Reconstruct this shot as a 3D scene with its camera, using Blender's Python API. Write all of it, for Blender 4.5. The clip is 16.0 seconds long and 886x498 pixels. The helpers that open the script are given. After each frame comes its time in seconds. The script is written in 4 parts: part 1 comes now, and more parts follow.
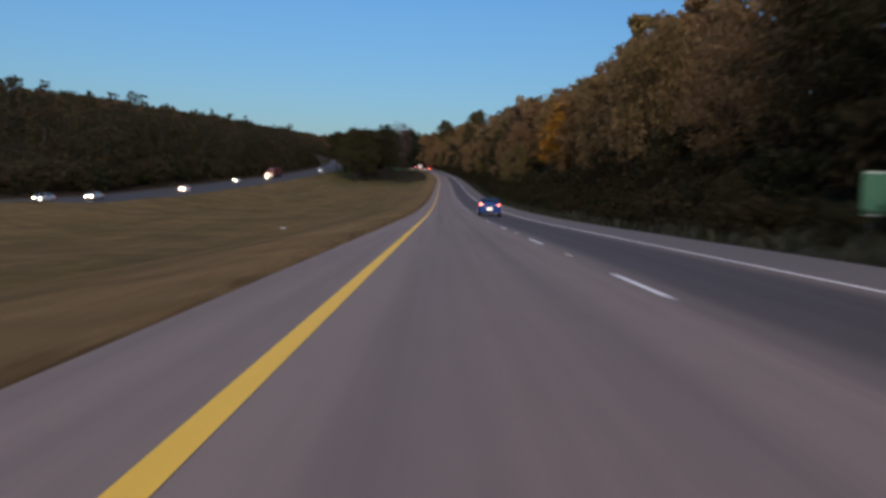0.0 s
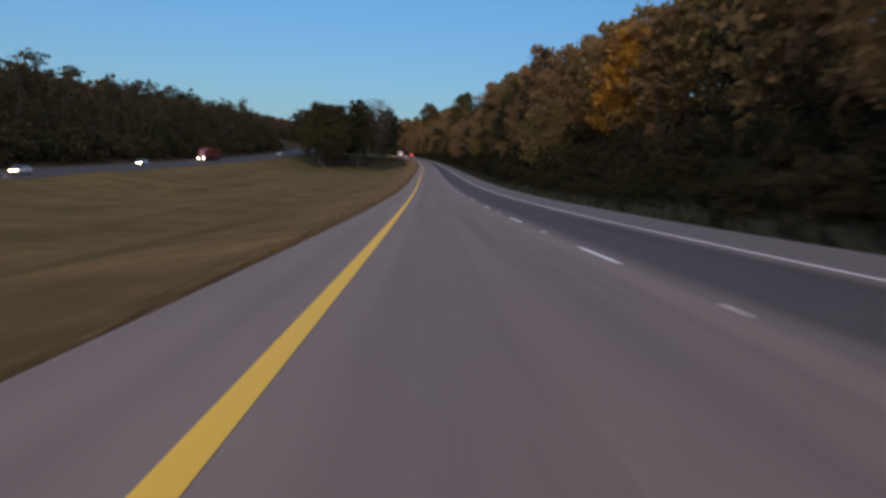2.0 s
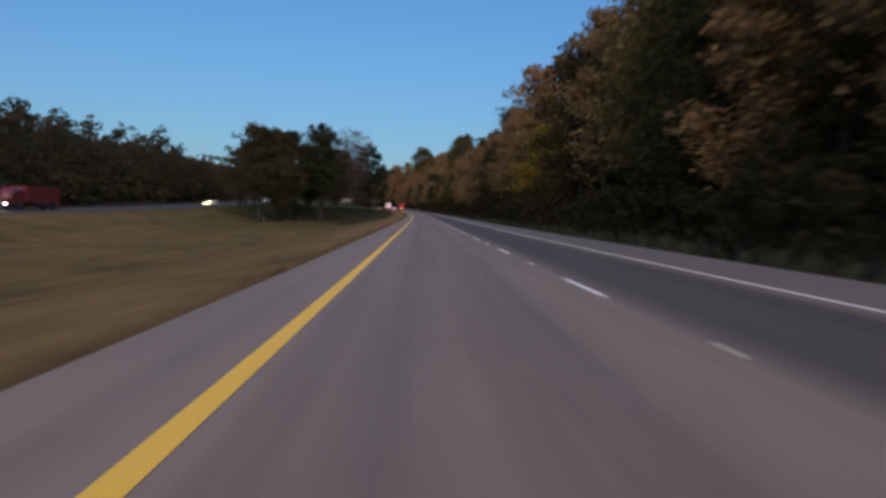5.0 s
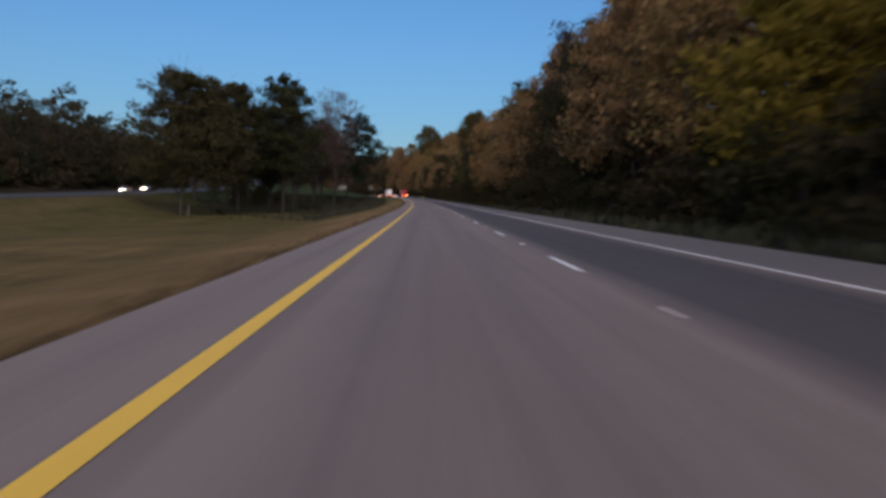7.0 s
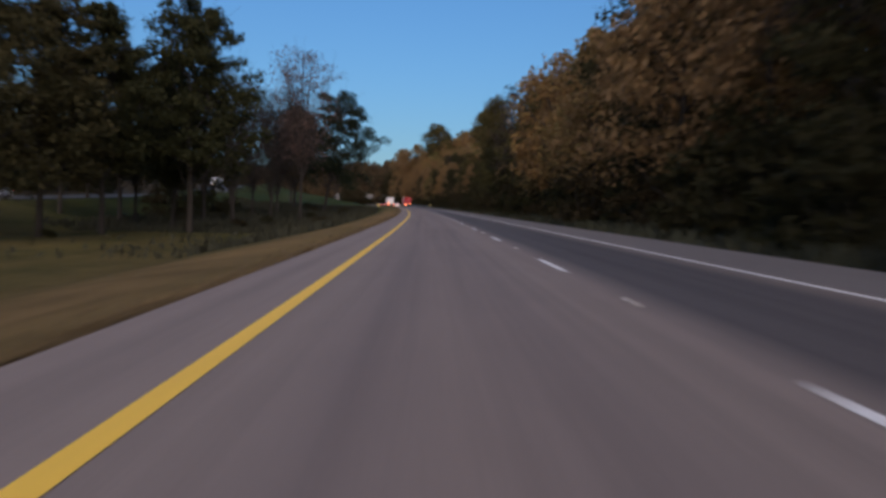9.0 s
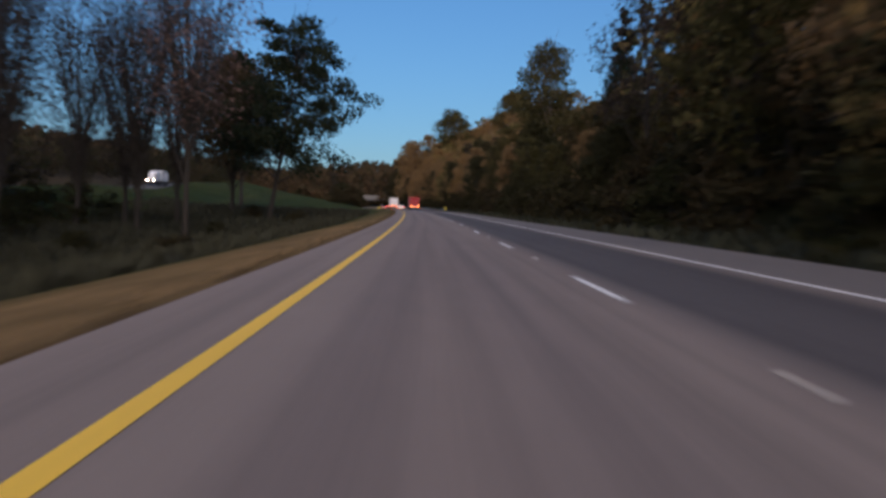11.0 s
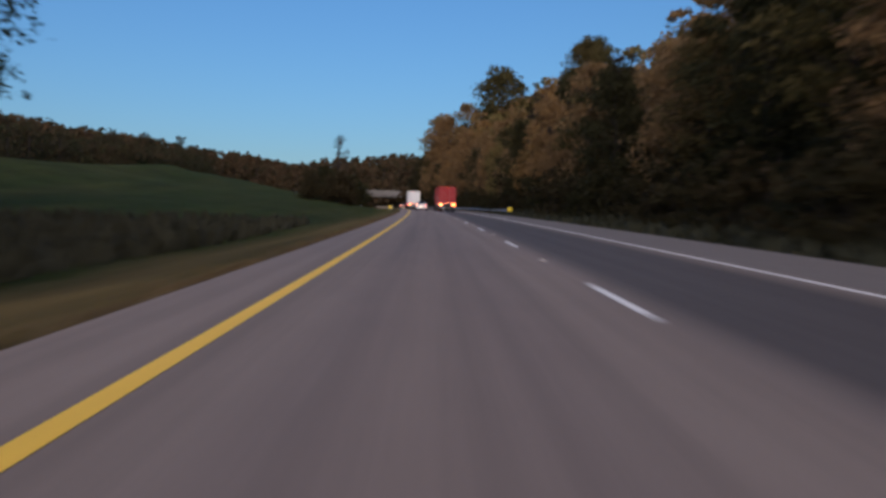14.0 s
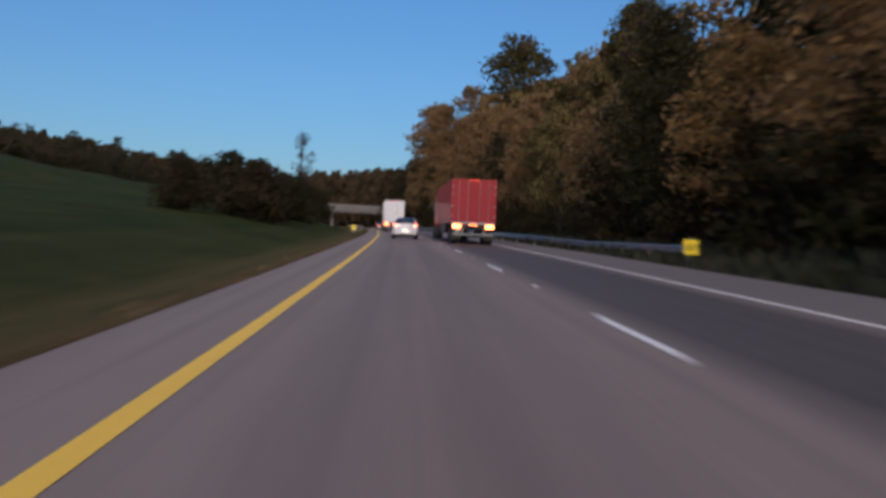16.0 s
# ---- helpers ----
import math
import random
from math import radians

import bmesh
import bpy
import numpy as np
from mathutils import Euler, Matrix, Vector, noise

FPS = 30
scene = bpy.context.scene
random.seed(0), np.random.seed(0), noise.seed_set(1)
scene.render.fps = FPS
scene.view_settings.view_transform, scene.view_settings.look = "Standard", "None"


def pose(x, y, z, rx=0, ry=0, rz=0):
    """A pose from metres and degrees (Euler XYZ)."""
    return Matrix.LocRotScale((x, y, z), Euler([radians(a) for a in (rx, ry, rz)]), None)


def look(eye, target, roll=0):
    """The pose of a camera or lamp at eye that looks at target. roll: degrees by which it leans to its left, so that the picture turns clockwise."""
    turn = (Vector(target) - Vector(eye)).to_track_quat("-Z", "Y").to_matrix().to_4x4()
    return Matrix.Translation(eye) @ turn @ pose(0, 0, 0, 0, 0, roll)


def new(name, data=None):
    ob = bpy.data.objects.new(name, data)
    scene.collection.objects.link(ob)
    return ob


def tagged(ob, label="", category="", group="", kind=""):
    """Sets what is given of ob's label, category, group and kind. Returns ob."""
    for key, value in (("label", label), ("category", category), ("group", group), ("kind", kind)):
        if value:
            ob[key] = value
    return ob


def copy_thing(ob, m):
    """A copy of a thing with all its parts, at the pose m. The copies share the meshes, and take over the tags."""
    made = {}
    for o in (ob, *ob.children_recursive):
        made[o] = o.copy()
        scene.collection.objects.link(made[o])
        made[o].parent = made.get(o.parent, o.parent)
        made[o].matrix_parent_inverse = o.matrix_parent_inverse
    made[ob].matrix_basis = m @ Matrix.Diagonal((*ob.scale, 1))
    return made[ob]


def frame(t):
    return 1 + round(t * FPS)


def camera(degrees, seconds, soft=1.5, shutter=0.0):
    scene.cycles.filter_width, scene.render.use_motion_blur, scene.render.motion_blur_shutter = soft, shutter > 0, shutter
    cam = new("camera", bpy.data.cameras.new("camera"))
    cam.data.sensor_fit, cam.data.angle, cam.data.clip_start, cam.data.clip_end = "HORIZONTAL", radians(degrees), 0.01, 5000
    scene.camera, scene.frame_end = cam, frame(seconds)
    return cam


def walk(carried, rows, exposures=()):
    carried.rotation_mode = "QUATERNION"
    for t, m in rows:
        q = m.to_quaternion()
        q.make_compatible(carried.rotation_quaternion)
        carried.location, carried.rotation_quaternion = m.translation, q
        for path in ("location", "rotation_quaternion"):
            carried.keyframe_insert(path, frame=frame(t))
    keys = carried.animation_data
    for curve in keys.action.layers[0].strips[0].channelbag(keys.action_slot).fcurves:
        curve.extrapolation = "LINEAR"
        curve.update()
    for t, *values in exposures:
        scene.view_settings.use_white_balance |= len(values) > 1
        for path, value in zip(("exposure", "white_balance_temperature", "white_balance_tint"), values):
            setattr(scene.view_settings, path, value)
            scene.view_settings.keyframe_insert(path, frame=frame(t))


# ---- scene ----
cam = camera(58.3, 16.0, soft=3.2, shutter=0.7)
PATH = [
    (0.0, 1.07, -0.10, 1.06, -0.18, -3.37, 1.85),
    (0.5, 1.01, 16.70, 1.06, -1.03, -3.79, 1.85),
    (1.0, 0.92, 35.10, 1.06, -1.74, -3.25, 1.94),
    (1.5, 0.88, 53.10, 1.09, -1.37, -4.06, 1.81),
    (2.0, 0.86, 70.60, 1.20, -1.47, -3.94, 2.30),
    (2.5, 0.87, 87.60, 1.39, -1.53, -3.45, 2.10),
    (3.0, 0.89, 106.80, 1.70, -1.89, -1.95, 1.47),
    (3.5, 0.95, 126.10, 2.11, -1.66, -2.10, 1.62),
    (4.0, 1.01, 145.20, 2.63, -1.67, -0.50, 1.52),
    (6.5, 1.35, 234.30, 6.25, -1.89, 0.20, 1.99),
    (7.0, 1.39, 253.10, 7.12, -1.30, -0.83, 1.25),
    (7.5, 1.43, 270.30, 7.93, -0.89, -1.17, 1.49),
    (8.0, 1.45, 289.10, 8.83, -0.92, -0.93, 0.96),
    (8.5, 1.41, 306.70, 9.68, -0.91, -0.29, 1.14),
    (11.0, 0.27, 402.33, 14.47, 0.21, 0.01, 1.16),
    (11.5, -0.15, 421.33, 15.46, -0.50, 0.81, 1.27),
    (12.0, -0.69, 440.23, 16.46, 0.58, 0.35, 1.90),
    (12.5, -1.28, 458.43, 17.43, 0.96, -0.34, 0.86),
    (13.0, -1.97, 475.63, 18.36, 1.73, -0.58, 1.81),
    (13.5, -2.93, 494.71, 19.40, 1.60, 0.15, 1.68),
    (14.0, -3.97, 513.89, 20.45, 2.65, -0.17, 0.99),
    (14.5, -5.28, 532.86, 21.48, 1.92, 0.77, 1.96),
    (15.0, -6.62, 551.12, 22.47, 2.78, 0.13, 1.70),
    (15.5, -8.01, 569.98, 23.48, 3.09, -0.23, 1.62),
    (16.0, -9.33, 587.83, 24.43, 1.65, 1.26, 1.93),
]


def aim(x, y, z, yaw, pitch, roll):
    yaw, pitch = radians(yaw), radians(pitch)
    way = Vector((-math.sin(yaw) * math.cos(pitch), math.cos(yaw) * math.cos(pitch), math.sin(pitch)))
    return look((x, y, z), Vector((x, y, z)) + 50 * way, roll)


walk(cam, [(t, aim(*p)) for t, *p in PATH], exposures=[(0.0, 0.6, 5650.0, 17.0), (16.0, 0.6, 5650.0, 17.0)])

# ---- light: clear dusk sky, the sun just gone behind the camera ----
world = bpy.data.worlds.new("dusk")
scene.world = world
world.use_nodes = True
wn, wl = world.node_tree.nodes, world.node_tree.links
sky = wn.new("ShaderNodeTexSky")
sky.sky_type, sky.sun_disc = "NISHITA", False
sky.sun_elevation, sky.sun_rotation = radians(14.0), radians(175)
sky.altitude, sky.air_density, sky.dust_density, sky.ozone_density = 200, 1.6, 1.2, 6.6
wl.new(sky.outputs[0], wn["Background"].inputs[0])
wn["Background"].inputs[1].default_value = 0.082
sun = new("sun", bpy.data.lights.new("sun", "SUN"))
sun.data.energy, sun.data.angle, sun.data.color = 2.5, radians(75), (1.0, 0.78, 0.56)
sun.matrix_world = look((0, 0, 0), (-0.08, 0.90, -0.42))

# ---- the line of the road ----
SS = np.arange(-200.0, 3201.0, 1.0)
GRADE = np.interp(SS, [-200, 40, 200, 500, 900, 1600, 2200], [0, 0, 0.045, 0.055, 0.045, 0.045, 0])
KAPPA = np.interp(SS, [0, 250, 400, 600, 750, 1000, 1100], [0, 0, 3e-4, 3e-4, 6e-4, 6e-4, 0])
ZZ, TH = np.cumsum(GRADE), np.cumsum(KAPPA)
XX, YY = np.cumsum(-np.sin(TH)), np.cumsum(np.cos(TH))
ZZ, TH, XX, YY = [a - a[200] for a in (ZZ, TH, XX, YY)]


def at(s, u, dz=0.0):
    """World place: s metres along the yellow line, u metres to its right, dz over the road."""
    x, y, z, th = [np.interp(s, SS, a) for a in (XX, YY, ZZ, TH)]
    return x + u * np.cos(th), y + u * np.sin(th), z + dz


def rel_height(s, u):
    """Height of the land over the road's level at s."""
    opp = np.interp(s, [-200, 0, 110, 165, 250, 400, 560, 600, 645, 704, 800, 900, 1100], [-1, -1.5, -2.1, -2.3, -1.4, 0.0, 2.0, 3.0, 5.6, 7.6, 8.4, 8.6, 8.0])
    swale = np.interp(s, [-200, 460, 600], [1, 1, 0])
    a = -3.0 * swale + (1 - swale) * opp * 0.20
    b = -3.3 * swale + (1 - swale) * opp * 0.72
    k = np.interp(s, [-200, 120, 200, 500, 570, 700, 770, 840, 900, 1200], [0.42, 0.42, 0.50, 0.50, 0.36, 0.40, 0.92, 0.92, 0.15, 0.2])
    h = np.interp(s, [-200, 480, 620, 800, 1000], [1, 1, 0.2, 0.5, 1.0])
    us = [-2500, -900, -400, -130, -90, -73, -57, -54.5, -42, -16, -5, -2.4, -1.3, 10.1, 12, 15.5, 52, 120, 400, 900, 2500]
    zs = [60, 70, opp + 36 * h, opp + 9 * h, opp + 2.5 * h, opp, opp, opp + 0.22 + 0.13 * (b - opp) + float(np.interp(s, [480, 545, 720, 780], [0, 1.5, 1.5, 0])), b, a, -0.55, -0.16, -0.02, -0.02, -0.3, 0.1, k * 36, k * 36 + 8, 60, 80, 60]
    hill = np.interp(s, [1080, 1500, 2600], [0, 27, 34])
    return np.interp(u, us, zs) + hill


def land(s, u):
    x, y, z = at(s, u)
    return x, y, z + float(rel_height(s, u))


# ---- materials ----
def material(name, rough=0.8, metal=0.0, color=(0.5, 0.5, 0.5)):
    m = bpy.data.materials.new(name)
    m.use_nodes = True
    b = m.node_tree.nodes["Principled BSDF"]
    b.inputs["Roughness"].default_value, b.inputs["Metallic"].default_value = rough, metal
    b.inputs["Base Color"].default_value = (*color, 1)
    return m, m.node_tree.nodes, m.node_tree.links, b


def node(nodes, kind, **values):
    n = nodes.new(kind)
    for key, value in values.items():
        n.inputs[key].default_value = value
    return n


def ramp(nodes, stops):
    r = nodes.new("ShaderNodeValToRGB")
    e = r.color_ramp.elements
    while len(e) < len(stops):
        e.new(0.5)
    for i, (p, c) in enumerate(stops):
        e[i].position, e[i].color = p, (*c, 1)
    return r


def mixed(nodes, links, a, b, factor, blend="MIX"):
    m = nodes.new("ShaderNodeMix")
    m.data_type, m.blend_type = "RGBA", blend
    for socket, value in ((m.inputs[0], factor), (m.inputs[6], a), (m.inputs[7], b)):
        if isinstance(value, (int, float)):
            socket.default_value = value
        elif isinstance(value, tuple):
            socket.default_value = (*value, 1)
        else:
            links.new(value, socket)
    return m.outputs[2]


def bumped(nodes, links, b, height, strength, distance=0.02):
    n = node(nodes, "ShaderNodeBump", Strength=strength, Distance=distance)
    links.new(height, n.inputs["Height"])
    links.new(n.outputs[0], b.inputs["Normal"])


def plain(name, color, rough=0.6, metal=0.0, vary=0.25, scale=3.0):
    """A surface of one colour with dirt at two scales."""
    m, n, l, b = material(name, rough, metal, color)
    tc = n.new("ShaderNodeTexCoord")
    n1, n2 = node(n, "ShaderNodeTexNoise", Scale=scale, Detail=6.0), node(n, "ShaderNodeTexNoise", Scale=scale * 9, Detail=4.0)
    for q in (n1, n2):
        l.new(tc.outputs["Object"], q.inputs["Vector"])
    dark, light = tuple(c * (1 - vary) for c in color), tuple(min(1, c * (1 + vary)) for c in color)
    c1 = mixed(n, l, dark, light, n1.outputs[0])
    l.new(mixed(n, l, c1, n2.outputs[0], vary * 0.35, "OVERLAY"), b.inputs["Base Color"])
    bumped(n, l, b, n2.outputs[0], 0.12, 0.004)
    return m


def paint_coat(name, color, rough=0.28, gloss=0.35):
    m, n, l, b = material(name, rough, 0.0, color)
    b.inputs["Coat Weight"].default_value, b.inputs["Coat Roughness"].default_value = gloss, 0.08
    b.inputs["Specular IOR Level"].default_value = 0.15 + gloss
    tc = n.new("ShaderNodeTexCoord")
    q = node(n, "ShaderNodeTexNoise", Scale=2.5, Detail=7.0)
    l.new(tc.outputs["Object"], q.inputs["Vector"])
    l.new(mixed(n, l, tuple(c * 0.75 for c in color), tuple(c * 1.15 for c in color), q.outputs[0]), b.inputs["Base Color"])
    l.new(node_map(n, l, q.outputs[0], rough * 0.8, rough * 1.5), b.inputs["Roughness"])
    return m


def node_map(n, l, value, low, high):
    r = node(n, "ShaderNodeMapRange", **{"To Min": low, "To Max": high})
    l.new(value, r.inputs["Value"])
    return r.outputs[0]


def glow(name, color, strength):
    m, n, l, b = material(name, 0.3, 0.0, color)
    b.inputs["Emission Color"].default_value, b.inputs["Emission Strength"].default_value = (*color, 1), strength
    return m


def asphalt(name, base, streaks=True):
    m, n, l, b = material(name, 0.85)
    b.inputs["Specular IOR Level"].default_value = 0.3
    uv = n.new("ShaderNodeUVMap")
    tc = n.new("ShaderNodeTexCoord")
    fine, mid, big = (node(n, "ShaderNodeTexNoise", Scale=s, Detail=5.0, Roughness=0.65) for s in (40.0, 2.2, 0.12))
    for q in (fine, mid, big):
        l.new(tc.outputs["Object"], q.inputs["Vector"])
    c = mixed(n, l, tuple(v * 0.78 for v in base), tuple(v * 1.18 for v in base), mid.outputs[0])
    c = mixed(n, l, c, tuple(v * 0.8 for v in base), node_map(n, l, big.outputs[0], -0.4, 0.9))
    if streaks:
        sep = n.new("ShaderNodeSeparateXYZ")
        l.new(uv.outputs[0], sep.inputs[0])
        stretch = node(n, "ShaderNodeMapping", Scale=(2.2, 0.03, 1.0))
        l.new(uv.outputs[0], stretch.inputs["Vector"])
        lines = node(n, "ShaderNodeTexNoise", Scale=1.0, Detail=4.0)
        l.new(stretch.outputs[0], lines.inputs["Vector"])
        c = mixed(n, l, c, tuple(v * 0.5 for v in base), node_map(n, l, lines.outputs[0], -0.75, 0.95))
        # Wheel-track wear, plus the outer lane's lack of headlamp light put into colour.
        worn_unlit = ramp(n, [(0.0, (1, 1, 1)), (0.06, (1, 1, 1)), (0.13, (0.84, 0.84, 0.86)), (0.22, (0.95, 0.94, 0.94)), (0.33, (0.86, 0.86, 0.88)), (0.42, (1, 1, 1)), (0.50, (1, 1, 1)), (0.60, (0.39, 0.42, 0.47)), (0.88, (0.36, 0.385, 0.43)), (0.96, (0.80, 0.80, 0.80))])
        l.new(node_map(n, l, sep.outputs[0], 0.0, 1.0), worn_unlit.inputs[0])
        worn_unlit.inputs[0].links[0].from_node.inputs["From Max"].default_value = 7.4
        c = mixed(n, l, c, worn_unlit.outputs[0], 1.0, "MULTIPLY")
    grain = node_map(n, l, fine.outputs[0], 0.6, 1.4)
    comb = n.new("ShaderNodeCombineColor")
    for i in range(3):
        l.new(grain, comb.inputs[i])
    l.new(mixed(n, l, c, comb.outputs[0], 1.0, "MULTIPLY"), b.inputs["Base Color"])
    bumped(n, l, b, fine.outputs[0], 0.35, 0.01)
    return m


def worn_line(name, color):
    m, n, l, b = material(name, 0.7)
    tc = n.new("ShaderNodeTexCoord")
    q = node(n, "ShaderNodeTexNoise", Scale=6.0, Detail=8.0, Roughness=0.7)
    l.new(tc.outputs["Object"], q.inputs["Vector"])
    r = ramp(n, [(0.22, (0.16, 0.15, 0.15)), (0.36, tuple(c * 0.8 for c in color)), (0.8, color)])
    l.new(q.outputs[0], r.inputs[0])
    l.new(r.outputs[0], b.inputs["Base Color"])
    return m


def grass_ground():
    m, n, l, b = material("dry_grass", 0.95)
    b.inputs["Specular IOR Level"].default_value = 0.05
    tc = n.new("ShaderNodeTexCoord")
    uv = n.new("ShaderNodeUVMap")
    big, mid, fine = (node(n, "ShaderNodeTexNoise", Scale=s, Detail=6.0, Roughness=0.6) for s in (1.0, 0.5, 9.0))
    for q in (mid, fine):
        l.new(tc.outputs["Object"], q.inputs["Vector"])
    stretch = node(n, "ShaderNodeMapping", Scale=(8.0, 0.8, 1.0))
    l.new(uv.outputs[0], stretch.inputs["Vector"])
    l.new(stretch.outputs[0], big.inputs["Vector"])
    tan = ramp(n, [(0.25, (0.158, 0.118, 0.045)), (0.45, (0.205, 0.140, 0.060)), (0.62, (0.245, 0.158, 0.073)), (0.8, (0.175, 0.128, 0.052))])
    green = ramp(n, [(0.25, (0.019, 0.034, 0.007)), (0.45, (0.028, 0.042, 0.009)), (0.62, (0.042, 0.048, 0.012)), (0.8, (0.024, 0.038, 0.008))])
    for q in (tan, green):
        l.new(big.outputs[0], q.inputs[0])
    sep = n.new("ShaderNodeSeparateXYZ")
    l.new(uv.outputs[0], sep.inputs[0])
    wobble = n.new("ShaderNodeMath")
    wobble.operation = "MULTIPLY_ADD"
    l.new(mid.outputs[0], wobble.inputs[0])
    wobble.inputs[1].default_value = 0.06
    l.new(sep.outputs[0], wobble.inputs[2])
    # Mown strip; its warm tan also holds headlamp light put into the colour.
    mown_lit = node(n, "ShaderNodeMapRange", **{"From Min": -0.10, "From Max": -0.05})
    l.new(wobble.outputs[0], mown_lit.inputs["Value"])
    along = node(n, "ShaderNodeMapRange", **{"From Min": 6.0, "From Max": 9.5})
    l.new(sep.outputs[1], along.inputs["Value"])
    rest = mixed(n, l, tan.outputs[0], green.outputs[0], node_map(n, l, along.outputs[0], 0.34, 1.0))
    uphill = node(n, "ShaderNodeMapRange", **{"From Min": 9.4, "From Max": 12.0, "To Max": 0.7})
    l.new(sep.outputs[1], uphill.inputs["Value"])
    c = mixed(n, l, rest, mixed(n, l, tan.outputs[0], green.outputs[0], uphill.outputs[0]), mown_lit.outputs[0])
    fringe = node(n, "ShaderNodeMapRange", **{"From Min": 0.0, "From Max": 0.014})
    shifted = n.new("ShaderNodeMath")
    shifted.operation = "MULTIPLY_ADD"
    l.new(mid.outputs[0], shifted.inputs[0])
    shifted.inputs[1].default_value = 0.016
    l.new(sep.outputs[0], shifted.inputs[2])
    offset = n.new("ShaderNodeMath")
    offset.operation = "ADD"
    l.new(shifted.outputs[0], offset.inputs[0])
    offset.inputs[1].default_value = 0.026
    l.new(offset.outputs[0], fringe.inputs["Value"])
    c = mixed(n, l, c, (0.080, 0.053, 0.028), fringe.outputs[0])
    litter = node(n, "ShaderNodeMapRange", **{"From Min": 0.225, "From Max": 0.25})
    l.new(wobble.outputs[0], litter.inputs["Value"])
    beyond = node(n, "ShaderNodeMapRange", **{"From Min": -1.41, "From Max": -1.45})
    l.new(wobble.outputs[0], beyond.inputs["Value"])
    # Verge and leaf litter; dimness at the woods' foot is put into the colour.
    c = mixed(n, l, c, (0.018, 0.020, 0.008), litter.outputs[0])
    c = mixed(n, l, c, (0.040, 0.030, 0.018), beyond.outputs[0])
    c = mixed(n, l, c, (0.050, 0.042, 0.020), node_map(n, l, mid.outputs[0], -0.45, 0.7))
    band = node(n, "ShaderNodeTexNoise", Scale=1.0, Detail=5.0, Roughness=0.65)
    thin = node(n, "ShaderNodeMapping", Scale=(34.0, 2.2, 1.0))
    l.new(uv.outputs[0], thin.inputs["Vector"])
    l.new(thin.outputs[0], band.inputs["Vector"])
    swath = ramp(n, [(0.34, (0.28, 0.30, 0.26)), (0.47, (0.5, 0.5, 0.5)), (0.56, (0.5, 0.5, 0.5)), (0.68, (0.72, 0.70, 0.66))])
    l.new(band.outputs[0], swath.inputs[0])
    c = mixed(n, l, c, swath.outputs[0], 0.45, "OVERLAY")
    patch = node(n, "ShaderNodeTexNoise", Scale=0.11, Detail=7.0, Roughness=0.7)
    l.new(tc.outputs["Object"], patch.inputs["Vector"])
    blot = ramp(n, [(0.34, (0.18, 0.21, 0.17)), (0.5, (0.5, 0.5, 0.5)), (0.66, (0.74, 0.68, 0.60))])
    l.new(patch.outputs[0], blot.inputs[0])
    c = mixed(n, l, c, blot.outputs[0], 0.5, "OVERLAY")
    c = mixed(n, l, c, fine.outputs[0], 0.45, "OVERLAY")
    l.new(c, b.inputs["Base Color"])
    bumped(n, l, b, fine.outputs[0], 0.9, 0.12)
    return m


def bark(name, color):
    m, n, l, b = material(name, 0.95)
    tc = n.new("ShaderNodeTexCoord")
    mp = node(n, "ShaderNodeMapping", Scale=(5.0, 5.0, 1.0))
    q = node(n, "ShaderNodeTexNoise", Scale=2.0, Detail=8.0, Roughness=0.7)
    l.new(tc.outputs["Object"], mp.inputs["Vector"])
    l.new(mp.outputs[0], q.inputs["Vector"])
    l.new(mixed(n, l, tuple(c * 0.5 for c in color), tuple(c * 1.4 for c in color), q.outputs[0]), b.inputs["Base Color"])
    bumped(n, l, b, q.outputs[0], 0.8, 0.05)
    return m


def foliage(name, stops):
    """Leaves whose hue differs from tree to tree and whose tone differs from leaf clump to leaf clump."""
    m, n, l, b = material(name, 0.75)
    info, geo = n.new("ShaderNodeObjectInfo"), n.new("ShaderNodeNewGeometry")
    r = ramp(n, stops)
    mixv = n.new("ShaderNodeMath")
    mixv.operation = "MULTIPLY_ADD"
    l.new(geo.outputs["Random Per Island"], mixv.inputs[0])
    mixv.inputs[1].default_value = 0.35
    shift = node_map(n, l, info.outputs["Random"], 0.0, 0.65)
    l.new(shift, mixv.inputs[2])
    l.new(mixv.outputs[0], r.inputs[0])
    tone = node_map(n, l, geo.outputs["Random Per Island"], 0.84, 1.14)
    comb = n.new("ShaderNodeCombineColor")
    for i in range(3):
        l.new(tone, comb.inputs[i])
    tint = mixed(n, l, r.outputs[0], comb.outputs[0], 1.0, "MULTIPLY")
    l.new(tint, b.inputs["Base Color"])
    b.inputs["Specular IOR Level"].default_value = 0.15
    thin = n.new("ShaderNodeBsdfTranslucent")
    l.new(tint, thin.inputs["Color"])
    both = n.new("ShaderNodeMixShader")
    both.inputs[0].default_value = 0.45
    l.new(b.outputs[0], both.inputs[1])
    l.new(thin.outputs[0], both.inputs[2])
    l.new(both.outputs[0], n["Material Output"].inputs[0])
    return m


